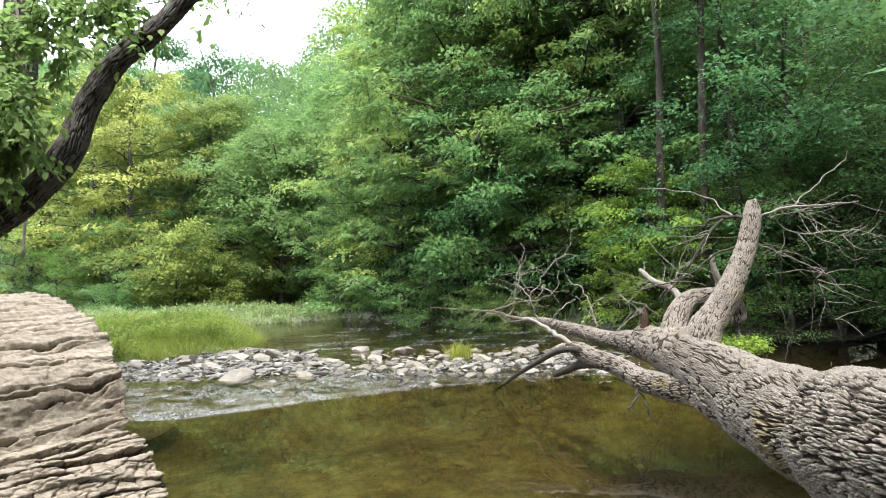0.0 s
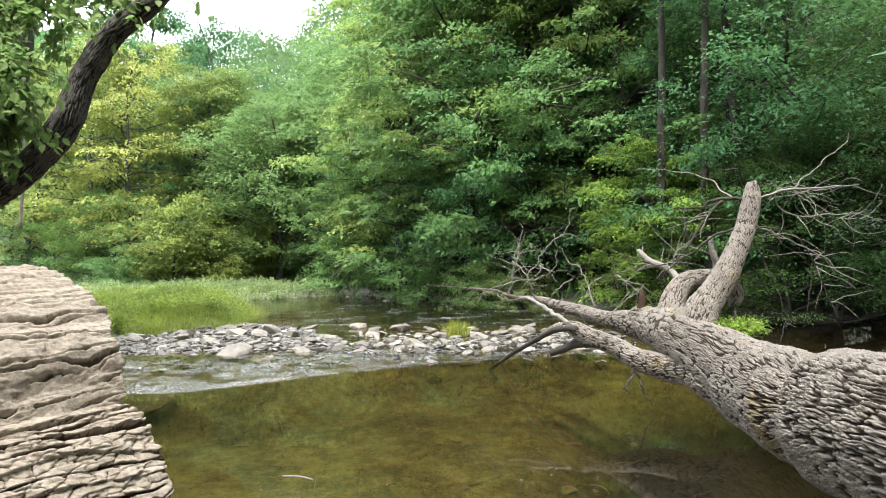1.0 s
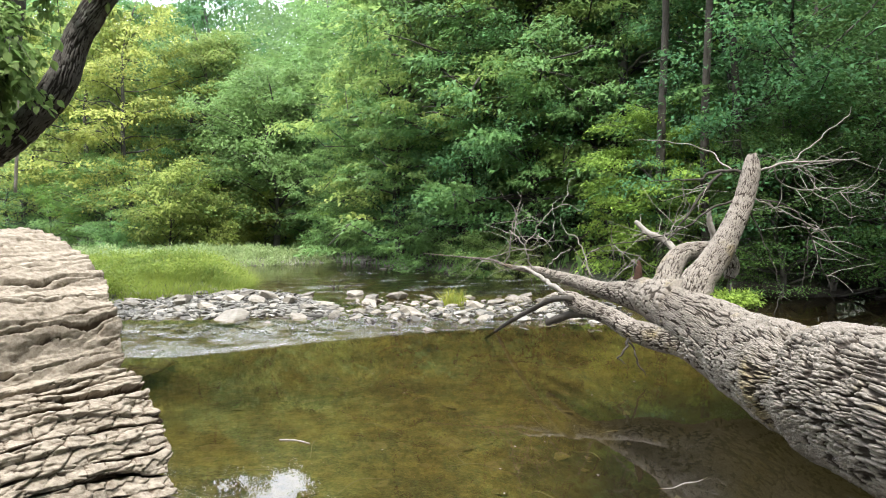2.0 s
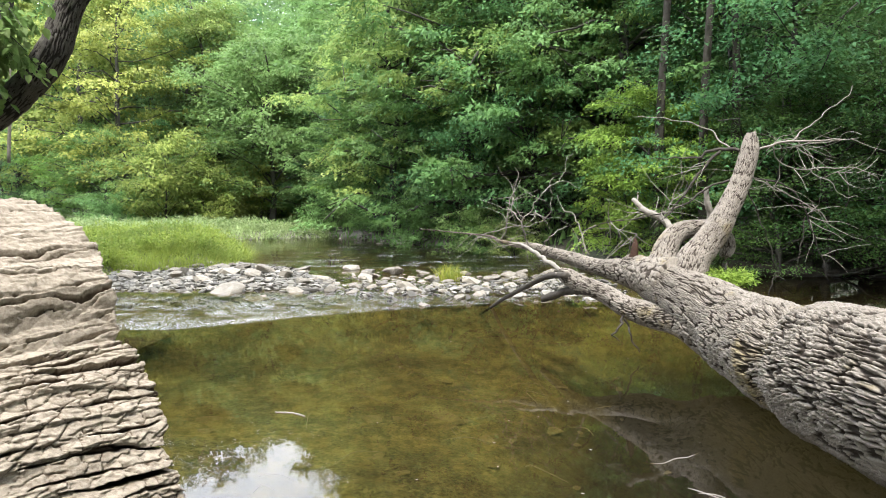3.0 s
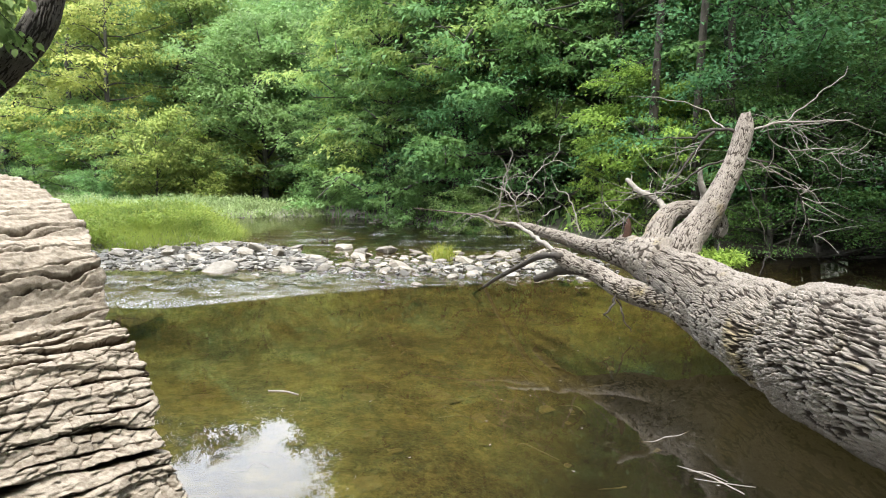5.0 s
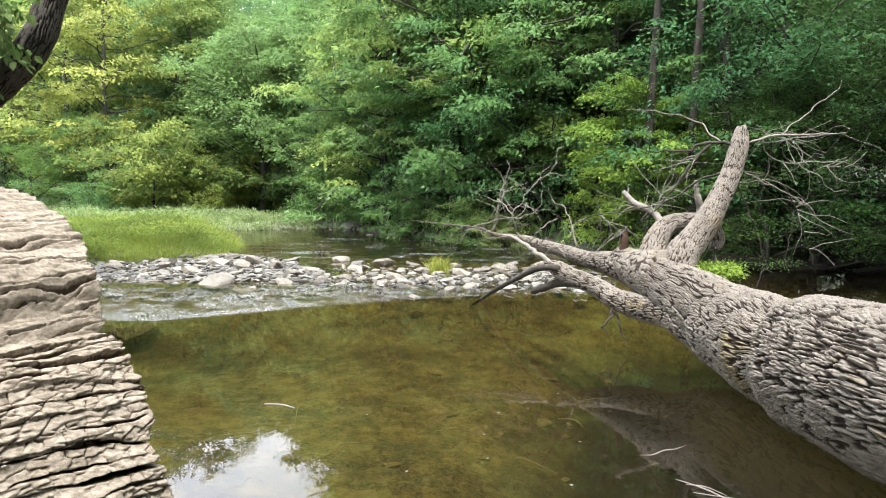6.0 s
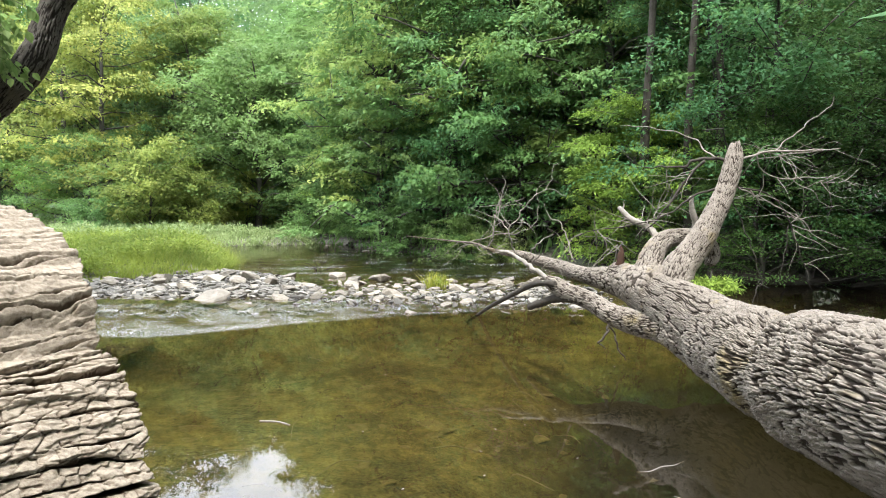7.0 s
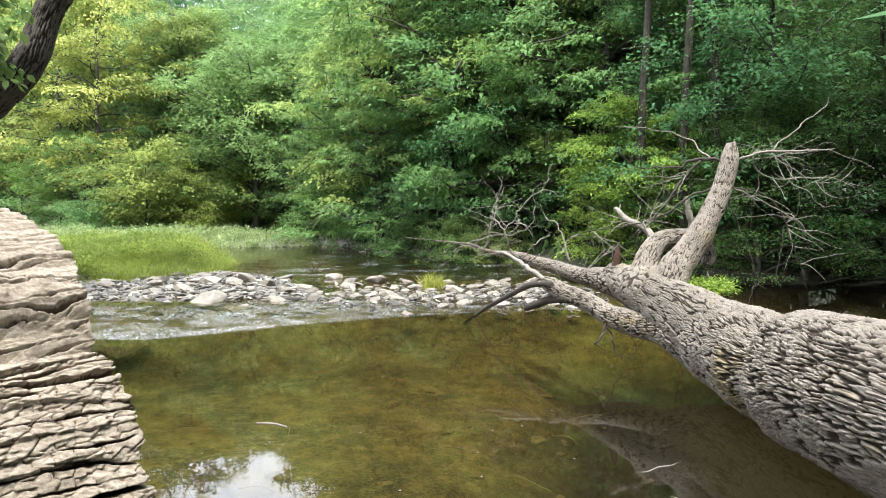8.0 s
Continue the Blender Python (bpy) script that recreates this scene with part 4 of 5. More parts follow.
TALL = [
    Kind("tree", "tall broadleaf tree with mid-green layered foliage on the far bank", "tree", "forest trees", tree_meshes(101, 17, 1.6, 4.2, 48, 7, 96, 0.14, LEAF_MID, TREE_BARK, 0.22, flat=0.20, rise=0.22, clump=0.52)),
    Kind("tree", "tall dark-trunked tree with deep green foliage on the far bank", "tree", "forest trees", tree_meshes(102, 19, 4.0, 4.0, 46, 7, 92, 0.14, LEAF_DEEP, TREE_BARK, 0.25, flat=0.20, rise=0.25, clump=0.52)),
    Kind("tree", "tall tree with blue-green foliage above the river", "tree", "forest trees", tree_meshes(103, 18, 2.0, 4.4, 48, 7, 94, 0.14, LEAF_BLUE, TREE_BARK, 0.22, flat=0.24, clump=0.52)),
    Kind("tree", "tall tree with light green tiers of leaves on the far bank", "tree", "forest trees", tree_meshes(109, 15, 1.2, 3.8, 46, 7, 92, 0.135, LEAF_LIGHT, TREE_BARK, 0.17, flat=0.18, rise=0.20, clump=0.48)),
]
FAR = [
    Kind("tree", "tall green tree deep in the woods", "tree", "forest trees", tree_meshes(106, 17, 4.0, 4.2, 36, 6, 76, 0.19, LEAF_MID, TREE_BARK, 0.24)),
    Kind("tree", "tall dark green tree deep in the woods", "tree", "forest trees", tree_meshes(107, 19, 5.0, 4.0, 36, 6, 76, 0.19, LEAF_DEEP, TREE_BARK, 0.27)),
]
POLE = Kind("tree", "tall straight tree with a bare dark trunk and a high crown", "tree", "forest trees", tree_meshes(108, 20, 10.0, 3.0, 30, 6, 60, 0.17, LEAF_LIGHT, DARK_WOOD, 0.25, lean=0.02))
CANOPY = Kind("tree", "tall tree with light yellow-green canopy over the far bank", "tree", "forest trees", tree_meshes(110, 15, 1.8, 3.8, 46, 7, 92, 0.135, LEAF_CANOPY, TREE_BARK, 0.17, flat=0.22, rise=0.20, clump=0.48))
ROUND = Kind("tree", "rounded tree with pale yellow-green foliage near the water", "tree", "forest trees", tree_meshes(104, 13, 2.0, 4.6, 46, 8, 64, 0.19, LEAF_LIGHT, TREE_BARK, 0.2, flat=0.6, rise=0.55))
LOW = [
    Kind("understory_tree", "low leafy tree hanging over the water's edge", "tree", "bank trees", tree_meshes(111, 6.5, 0.5, 2.9, 32, 7, 82, 0.09, LEAF_MID, TREE_BARK, 0.10, flat=0.34, top=0.55, clump=0.52)),
    Kind("understory_tree", "low tree with dense deep green leaves on the bank", "tree", "bank trees", tree_meshes(112, 7.5, 0.6, 2.8, 34, 7, 82, 0.09, LEAF_DEEP, TREE_BARK, 0.11, flat=0.34, top=0.55, clump=0.52)),
    Kind("understory_tree", "low tree with fresh light green layered leaves", "tree", "bank trees", tree_meshes(113, 6.0, 0.8, 2.6, 26, 7, 90, 0.105, LEAF_MAPLE, TREE_BARK, 0.09, flat=0.28, top=0.5, clump=0.5)),
]
OVER = Kind("understory_tree", "green tree with shade-toned leaves arching over the shaded bank", "tree", "bank trees", tree_meshes(114, 8.0, 0.3, 3.2, 40, 7, 76, 0.075, LEAF_SHADE, TREE_BARK, 0.11, flat=0.30, top=0.5, clump=0.52, rise=0.25, fine=True))
BUSH = [
    Kind("shrub", "leafy green shrub at the water's edge", "shrub", "bank shrubs", tree_meshes(121, 2.4, 0.1, 1.6, 26, 6, 50, 0.11, LEAF_MID, TREE_BARK, 0.04, flat=0.5, top=0.7, clump=0.36)),
    Kind("shrub", "pale green feathery shrub leaning over the stony shore", "shrub", "bank shrubs", tree_meshes(123, 2.6, 0.2, 1.7, 34, 6, 60, 0.085, LEAF_NEAR, TREE_BARK, 0.04, flat=0.4, top=0.7, clump=0.34, rise=0.5)),
    Kind("shrub", "yellow-green feathery shrub on the grassy island", "shrub", "bank shrubs", tree_meshes(122, 3.2, 0.1, 1.9, 30, 6, 54, 0.12, LEAF_FRESH, TREE_BARK, 0.05, flat=0.45, top=0.7, clump=0.42, rise=0.6)),
]


def cap(x, y):
    """Tallest that a tree may stand here under the open sky over the valley, in metres above the water."""
    az, far = math.degrees(math.atan2(x, y)), math.hypot(x, y)
    return -1.75 + 3.2 * float(smooth(60, 110, far)) + far * math.tan(radians(float(np.interp(az, [-40, -28, -22, -17, -14, -11.5, -9.5, -7, -5, -3], [45, 27, 22, 19.6, 18.4, 20, 24.5, 26, 32, 50]))))


def tall_of(kind):
    return {id(TALL[0]): 17, id(TALL[1]): 19, id(TALL[2]): 18, id(TALL[3]): 15, id(CANOPY): 15, id(ROUND): 13, id(FAR[0]): 17, id(FAR[1]): 19, id(POLE): 19}.get(id(kind), 7)


pick = random.Random(5)


def stand(kind, x, y, size=1.0, fat=1.0):
    z = float(land(np.array([x]), np.array([y]))[0])
    if abs(math.degrees(math.atan2(x, y))) > 46:
        return
    most = (cap(x, y) - z) / (tall_of(kind) * 1.0)
    s = min(size, most)
    if s > 0.25:
        kind.put(x, y, pick.uniform(0, 360), s, fat=fat * min(1.6, size / s) ** 0.5)


shore, _ = curve_points([(x, y, 0) for x, y in SHORE[2:14]], 400)
arc = np.r_[0, np.cumsum(np.linalg.norm(np.diff(shore, axis=0), axis=1))]


def along(step, back, jitter, start=0.0):
    """Places along the far shore, a way back from the water."""
    s = start
    while s < arc[-1]:
        x, y = np.interp(s, arc, shore[:, 0]), np.interp(s, arc, shore[:, 1])
        yield x + pick.uniform(-jitter, jitter), y + back + pick.uniform(-jitter, jitter)
        s += step * (1.0 if x > -12 else 1.7) * pick.uniform(0.8, 1.25) * (1.0 if x < 14 else 2.0)


for x, y in along(2.5, 1.2, 0.5):
    if 3.4 < x < 7.6:
        continue
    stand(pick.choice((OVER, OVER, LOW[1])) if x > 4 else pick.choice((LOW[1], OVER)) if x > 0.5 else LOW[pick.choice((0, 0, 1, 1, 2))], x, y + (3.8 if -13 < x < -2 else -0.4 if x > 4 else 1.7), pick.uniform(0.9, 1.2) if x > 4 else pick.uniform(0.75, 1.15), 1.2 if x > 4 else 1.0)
for x, y, s in ((5.35, 16.5, 0.78), (6.0, 15.7, 0.5), (4.7, 17.2, 0.5)):
    stand(LOW[2], x, y, s)
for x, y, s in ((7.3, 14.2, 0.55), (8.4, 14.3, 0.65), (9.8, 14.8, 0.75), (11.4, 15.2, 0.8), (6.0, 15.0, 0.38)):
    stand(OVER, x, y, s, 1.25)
for x, y in along(3.6, 3.6, 1.0, 1.0):
    stand(pick.choice((LOW[0], LOW[1], TALL[1], TALL[0])) if 7 < x < 11 else pick.choice((LOW[0], TALL[3], TALL[0], TALL[2])), x, y, pick.uniform(0.8, 1.2))
for x, y in along(4.4, 7.5, 1.4, 2.0):
    stand(pick.choice(FAR) if x < -16 or x > 13 else TALL[pick.choice((1, 1, 0) if x > 9.5 else (0, 2, 3, 3, 3) if x > -3 else (0, 0, 1, 2, 3))], x, y, pick.uniform(0.85, 1.15))
for x, y in ((6.02, 14.85), (6.65, 15.15), (7.9, 16.2), (10.4, 18.5), (5.3, 15.9)):
    stand(POLE, x, y, pick.uniform(0.9, 1.1), 0.5)
# undergrowth deeper in the woods
for x, y in along(3.2, 10.5, 1.6, 0.5):
    if -1 < x < 15:
        stand(LOW[pick.choice((0, 1))], x, y, pick.uniform(0.9, 1.15))
for x, y in along(6.0, 14, 2.4, 1.0):
    stand(FAR[0] if x < 9 else FAR[1], x, y, pick.uniform(0.9, 1.2))
for x, y in along(7.5, 23, 3.0, 3.0):
    stand(pick.choice(FAR), x, y, pick.uniform(0.95, 1.25))
for x, y, s in ((0.6, 27.5, 1.2), (3.2, 24.6, 1.15), (5.6, 22.0, 1.1), (-2.0, 30.5, 1.2), (1.9, 26.2, 1.3), (4.4, 23.4, 1.3)):
    stand(CANOPY, x, y, s)
for x, y, s in ((-9.8, 36.5, 1.05), (-14.5, 44, 1.1), (-22, 50, 1.2), (-27, 56, 1.1)):
    stand(ROUND, x, y, s)
for x, y, k, s in ((-10.5, 37, 2, 1.0), (-12.5, 38.5, 2, 0.9), (-15, 40, 2, 1.1), (1.15, 20.9, 1, 0.74), (2.2, 20.2, 1, 0.55), (-0.9, 24.2, 0, 0.75), (1.3, 21.2, 0, 0.6), (-3.0, 28.6, 0, 0.8), (-5.6, 32.5, 0, 0.9), (-16, 33, 0, 0.7), (-13.5, 34, 0, 0.7), (-14, 32.5, 2, 1.25), (-12.6, 33.6, 2, 0.95), (-16, 31, 0, 0.7)):
    BUSH[k].put(x, y, pick.uniform(0, 360), s)


# countless woods on the far hillside and, added unseen, round the near bank
def woods(seed, x, y, tall, tops, leaf, each, size):
    local = np.random.default_rng(seed)
    z = land(x, y)
    c, o, r = [], [], []
    for i in range(len(x)):
        h = min(tall * (0.85 + 0.3 * local.random()), tops[i] - z[i])
        if h < 3:
            continue
        for _ in range(9):
            f = 0.25 + 0.75 * local.random()
            w = 0.22 * tall * math.sqrt(max(0.05, 1 - (2 * f - 1.15) ** 2))
            a = local.uniform(0, 2 * np.pi)
            way = np.array([np.cos(a), np.sin(a), 0.2])
            c.append((x[i] + way[0] * w * 0.8, y[i] + way[1] * w * 0.8, z[i] + h * f - 0.8)), o.append(way), r.append(2.2)
    v, q = clumps(local, np.array(c), np.array(o), np.array(r), 0.5, each, size, 0.3, 0.7)
    return mesh_of("woods", v, q, leaf, False)


hill = np.random.default_rng(61)
hx, hy = hill.uniform(-150, 90, 900), hill.uniform(0, 1, 900)
hy = np.interp(hx, SHORE_X, SHORE_Y) + 36 + 62 * hy
tagged(new("distant_woods", woods(62, hx, hy, 19, [cap(a, b) + 0.4 for a, b in zip(hx, hy)], LEAF_FAR, 30, 0.55)), "dense green woods on the far hillside", "woods", kind="stuff")
# ring of trees out of view, added to cut low sky light
ha, hd = np.radians(hill.uniform(52, 308, 300)), hill.uniform(12, 32, 300)
tagged(new("near_woods", woods(63, hd * np.sin(ha), hd * np.cos(ha), 17, np.full(300, 99.0), LEAF_DEEP, 40, 0.75)), "dense green woods round the near bank, unseen, added to block sky", "woods", kind="stuff")

# ---------------------------------------------------------------- the leaning tree over the camera's side of the river
leaning = tagged(new("leaning_tree"), "dark leaning tree with broad green leaves on the near bank", "tree")
leaning.location = (-6.4, 6.0, 0.5)
LEAN_OFF = np.array([-6.4, 6.0, 0.5])


def lean_part(name, piece, material, label=""):
    v, q, t, *furrow_shade = piece
    return part(name, with_furrow_shade(joined(name, [(v - LEAN_OFF, q, t)], material), furrow_shade), leaning, label)


LEANER = [(-6.5, 6.0, 0.2, 0.264), (-5.9, 6.0, 1.25, 0.22), (-5.0, 6.0, 2.05, 0.167), (-4.26, 6.0, 2.49, 0.132), (-3.92, 6.0, 2.74, 0.128), (-3.6, 6.0, 3.1, 0.132), (-3.4, 6.0, 3.56, 0.119), (-3.1, 6.0, 3.97, 0.106), (-2.75, 6.0, 4.24, 0.097), (-2.43, 6.0, 4.55, 0.088), (-2.0, 6.0, 5.0, 0.088), (-1.4, 6.0, 5.5, 0.062)]
lean_part("trunk", bark_limb(LEANER, 420, 110, 0.20, 0.030, 0.026, 31, LIMB_LUMPS, ridged=True, open_wide=0.9), LEAN_BARK)
UPRIGHT = [(-6.2, 7.4, 0.2, 0.26), (-5.8, 7.4, 1.6, 0.22), (-5.35, 7.4, 3.0, 0.20), (-5.0, 7.4, 4.4, 0.185), (-4.98, 7.4, 6.2, 0.16), (-4.95, 7.5, 8.5, 0.10)]
second = tagged(new("bank_tree"), "upright grey-brown tree with a vine on the near bank", "tree")
second.location = (-4.95, 7.4, 0.4)
SECOND_OFF = np.array([-4.95, 7.4, 0.4])
v, q, t, _ = bark_limb(UPRIGHT, 160, 50, 0.15, 0.04, 0.015, 33)
part("trunk", joined("bank_tree_trunk", [(v - SECOND_OFF, q, t)], TREE_BARK), second)
v, q, t = tube([(-4.85, 7.2, 2.2, 0.018), (-4.78, 7.2, 3.4, 0.018), (-4.95, 7.16, 4.1, 0.02), (-4.80, 7.2, 4.4, 0.018), (-4.95, 7.18, 5.5, 0.016)], 40, 7)
part("vine", joined("vine", [(v - SECOND_OFF, q, t)], BARE_WOOD), second, "bare twisted vine stem")


def broad_leaves(p, way, up, long, wide):
    """Folded pointed leaves of eight corners each."""
    side = unit(np.cross(way, up))
    n = np.cross(side, way)
    at = [(0.0, 0.0, 0.0), (0.25, 0.42, 0.05), (0.6, 0.40, 0.03), (1.0, 0.0, -0.10), (0.6, -0.40, 0.03), (0.25, -0.42, 0.05), (0.3, 0.0, -0.03), (0.65, 0.0, -0.05)]
    v = np.stack([p + way * (a * long)[:, None] + side * (b * wide)[:, None] + n * (c * long)[:, None] for a, b, c in at], 1)
    k = 8 * np.arange(len(p))[:, None]
    quads = np.concatenate([k + np.array([[0, 1, 2, 7]]) * 1, k + np.array([[0, 7, 4, 5]])], 0)
    tris = np.concatenate([k + np.array([[7, 2, 3]]), k + np.array([[7, 3, 4]])], 0)
    return v.reshape(-1, 3), quads, tris


def spray(local, ends, twigs, each, size, hang, slim, spread):
    """Leafy twigs that leave a line between two points."""
    wood, p, way = [], [], []
    for _ in range(twigs):
        f = local.random()
        a = np.array(ends[0]) * (1 - f) + np.array(ends[1]) * f
        d = unit((local.normal(size=(1, 3)) * (1, 0.8, 0.6) + (0, 0, -hang)))[0]
        reach = spread * (0.5 + 0.8 * local.random())
        b, c = a + d * reach * 0.5 + (0, 0, 0.04), a + d * reach + (0, 0, -0.12 * reach)
        wood.append(tube([(*a, 0.007), (*b, 0.005), (*c, 0.002)], 7, 4))
        line, _ = curve_points([a, b, c], 20)
        for j in range(each):
            k = local.integers(4, 20)
            p.append(line[k] + local.normal(size=3) * 0.035)
            way.append(d * 0.5 + local.normal(size=3) * 0.6 + (0, 0, -0.45 - hang * 0.5))
    p, way = np.array(p), unit(np.array(way))
    up = unit(local.normal(size=p.shape) * 0.55 + (0, -0.25, 1))
    long = size * (0.6 + 0.7 * local.random(len(p)))
    return wood, broad_leaves(p, way, up, long, long * slim)


def foliage(seed, runs, size, slim, owner, off, material):
    local = np.random.default_rng(seed)
    wood, V, Q, T, k = [], [], [], [], 0
    for a, b, twigs, each, hang, spread in runs:
        w, (v, q, t) = spray(local, (a, b), twigs, each, size, hang, slim, spread)
        wood += w
        V.append(v), Q.append(q + k), T.append(t + k)
        k += len(v)
    part("crown", mesh_of("crown", np.vstack(V) - off, [np.vstack(Q), np.vstack(T)], material, False), owner)
    tagged(part("twig_spray", joined("twig_spray", [(v - off, q, t) for v, q, t in wood], TREE_BARK), owner), kind="stuff")


# from, to, twigs, leaves on each, hang, reach
foliage(201, [
    ((-4.5, 5.6, 2.95), (-3.75, 5.5, 3.15), 56, 32, 0.4, 0.42), ((-4.4, 5.6, 3.55), (-3.75, 5.5, 3.45), 56, 32, 0.4, 0.42), ((-4.5, 5.8, 2.75), (-4.2, 5.7, 3.9), 36, 30, 0.4, 0.4), ((-3.3, 5.8, 3.9), (-2.6, 5.8, 4.3), 8, 9, 0.2, 0.25),
    ((-4.6, 6.2, 4.2), (-3.6, 6.3, 4.35), 40, 32, 0.2, 0.6), ((-3.6, 6.2, 4.5), (-2.9, 6.2, 4.6), 26, 26, 0.2, 0.5),
    ((-4.3, 5.8, 2.6), (-4.1, 5.7, 3.0), 8, 12, 0.5, 0.35), ((-3.2, 6.0, 4.1), (-2.7, 6.0, 4.3), 7, 9, 0.1, 0.3), ((-4.0, 5.5, 2.95), (-3.62, 5.4, 3.40), 30, 22, 0.4, 0.30),
    ((-4.5, 6.4, 4.9), (-2.4, 6.6, 5.1), 40, 14, 0.2, 0.7),
], 0.085, 0.70, leaning, LEAN_OFF, LEAF_NEAR)
lean_part("limb", tube([(-2.43, 6.0, 4.55, 0.07), (-1.7, 6.1, 4.86, 0.055), (-0.9, 6.2, 5.02, 0.045), (0.0, 6.3, 5.05, 0.03), (0.9, 6.3, 4.95, 0.018), (1.5, 6.3, 4.85, 0.008)], 40, 9, 0.1), TREE_BARK)
lean_part("limb", tube([(-4.7, 6.0, 2.25, 0.05), (-4.35, 5.9, 2.6, 0.035), (-3.95, 5.8, 2.70, 0.015)], 20, 8), TREE_BARK)
foliage(202, [((-0.6, 6.2, 4.86), (0.9, 6.3, 4.78), 46, 16, 1.3, 0.40), ((-2.3, 6.6, 4.95), (-1.9, 6.6, 4.75), 9, 9, 1.0, 0.4)], 0.075, 0.22, leaning, LEAN_OFF, LEAF_MID)
foliage(203, [((-5.6, 7.3, 3.2), (-4.6, 7.2, 3.6), 20, 14, 0.4, 0.5), ((-5.4, 7.3, 5.0), (-4.2, 7.2, 5.3), 20, 14, 0.4, 0.6)], 0.085, 0.70, second, SECOND_OFF, LEAF_NEAR)

# left valley trees, and unseen near-bank ones added behind the camera to block sky
for x, y, k in ((-10, -9, 0), (-15, -4, 2), (-17, 4, 1), (0, -12, 1), (9, -13, 0), (16, 4, 0), (-5, -11, 1), (4.5, -11.5, 0), (12, -9, 1), (14, -3, 0), (-13, -7, 0), (-14, 0, 1)):
    FAR[k % 2].put(x, y, pick.uniform(0, 360), pick.uniform(0.9, 1.1))
YELLOW = Kind("tree", "tall tree with airy yellow-green foliage", "tree", "forest trees", tree_meshes(105, 16, 2.5, 4.6, 46, 8, 70, 0.17, LEAF_FRESH, TREE_BARK, 0.2, flat=0.3, rise=0.25))
for x, y, s in ((-18.5, 37.5, 1.0), (-23, 41, 1.1), (-29, 45, 1.15), (-15.2, 41, 0.95), (-34, 52, 1.3)):
    YELLOW.put(x, y, pick.uniform(0, 360), s)
for x, y, s in ((-26, 50, 1.25), (-33, 58, 1.4), (-40, 60, 1.5), (-20, 54, 1.2), (-44, 70, 1.6), (-30, 66, 1.6)):
    FAR[1].put(x, y, pick.uniform(0, 360), s)
for x, y, k, s in ((-19, 36, 0, 0.9), (-22, 39, 2, 1.0), (-26, 42, 0, 1.0), (-17, 39, 1, 0.9), (-30, 44, 1, 1.1)):
    LOW[k].put(x, y, pick.uniform(0, 360), s)

# ---------------------------------------------------------------- rocks
def rock_mesh(seed, flat, material=None):
    local = np.random.default_rng(seed)
    bm = bmesh.new()
    for _ in range(18):
        p = local.uniform(-1, 1, 3)
        p = p / (0.75 * max(abs(p)) + 0.25 * np.linalg.norm(p)) * local.uniform(0.75, 1.05)
        bm.verts.new((p[0] * 0.5, p[1] * 0.36, p[2] * 0.5 * flat))
    bmesh.ops.convex_hull(bm, input=bm.verts)
    bmesh.ops.delete(bm, geom=[v for v in bm.verts if not v.link_faces], context="VERTS")
    bmesh.ops.dissolve_limit(bm, angle_limit=radians(14), verts=bm.verts, edges=bm.edges)
    bmesh.ops.bevel(bm, geom=list(bm.edges), offset=0.009, segments=1, affect="EDGES", clamp_overlap=True)
    data = bpy.data.meshes.new("rock")
    bm.to_mesh(data)
    bm.free()
    data.materials.append(material or ROCK)
    return data


ROCKS = [rock_mesh(300 + i, (0.17, 0.22, 0.28, 0.38)[i % 4]) for i in range(16)]
BED_ROCKS = [rock_mesh(340 + i, 0.2, SILTED) for i in range(6)]


def lay_rock(x, y, size, sink=0.3, label="pale grey angular rock lying on the gravel bar", z=None, group="rocks across the riffle", squash=1.0, shapes=ROCKS):
    ob = new("rock", shapes[pick.randrange(len(shapes))])
    h = float(land(np.array([x]), np.array([y]))[0]) if z is None else z
    deep = ob.dimensions.z * size * squash
    ob.matrix_basis = pose(x, y, h + deep * (0.5 - sink), pick.uniform(-16, 16) * squash, pick.uniform(-16, 16) * squash, pick.uniform(0, 360)) @ Matrix.Diagonal((size, size, size * squash, 1))
    return tagged(ob, label, "rock", group)


def inside(x, y, corners, edge):
    return float(outline_distance(np.array([x]), np.array([y]), corners)[0]) > edge


placed = []


def free(x, y, r):
    if any((x - a) ** 2 + (y - b) ** 2 < (0.42 * (r + c)) ** 2 for a, b, c in placed):
        return False
    placed.append((x, y, r))
    return True


lay_rock(-4.05, 11.75, 0.92, 0.0, "broad flat pale slab of rock at the riffle", 0.06, squash=0.85), placed.append((-4.05, 11.75, 1.1))
lay_rock(-7.3, 15.2, 0.62, 0.2, "dark grey block of rock beside the grass"), placed.append((-7.3, 15.2, 0.62))
for x, y, s in ((-2.75, 11.75, 0.75), (-2.2, 12.0, 0.55), (-0.38, 10.85, 0.5), (-1.05, 12.0, 0.5), (-0.75, 12.05, 0.45), (0.0, 14.6, 0.55), (0.55, 13.2, 0.6), (-0.2, 13.5, 0.6), (-1.2, 14.8, 0.75), (-2.3, 15.6, 0.6), (1.3, 12.9, 0.55), (1.8, 12.6, 0.6), (2.3, 12.5, 0.5), (2.7, 12.8, 0.6), (1.0, 13.6, 0.6), (-1.6, 14.2, 0.6)):
    free(x, y, s)
    lay_rock(x, y, 0.72 * s, 0.15, z=max(level(x, y) - 0.02, float(land(np.array([x]), np.array([y]))[0])))
n = 0
while n < 118:
    x, y = pick.uniform(-10, -1.6), pick.uniform(10.9, 18)
    r = pick.choice((0.20, 0.26, 0.33, 0.42, 0.52))
    if inside(x, y, BAR, -0.15) and not inside(x, y, ISLAND, 0.35) and free(x, y, r):
        lay_rock(x, y, r, 0.08)
        n += 1
n = 0
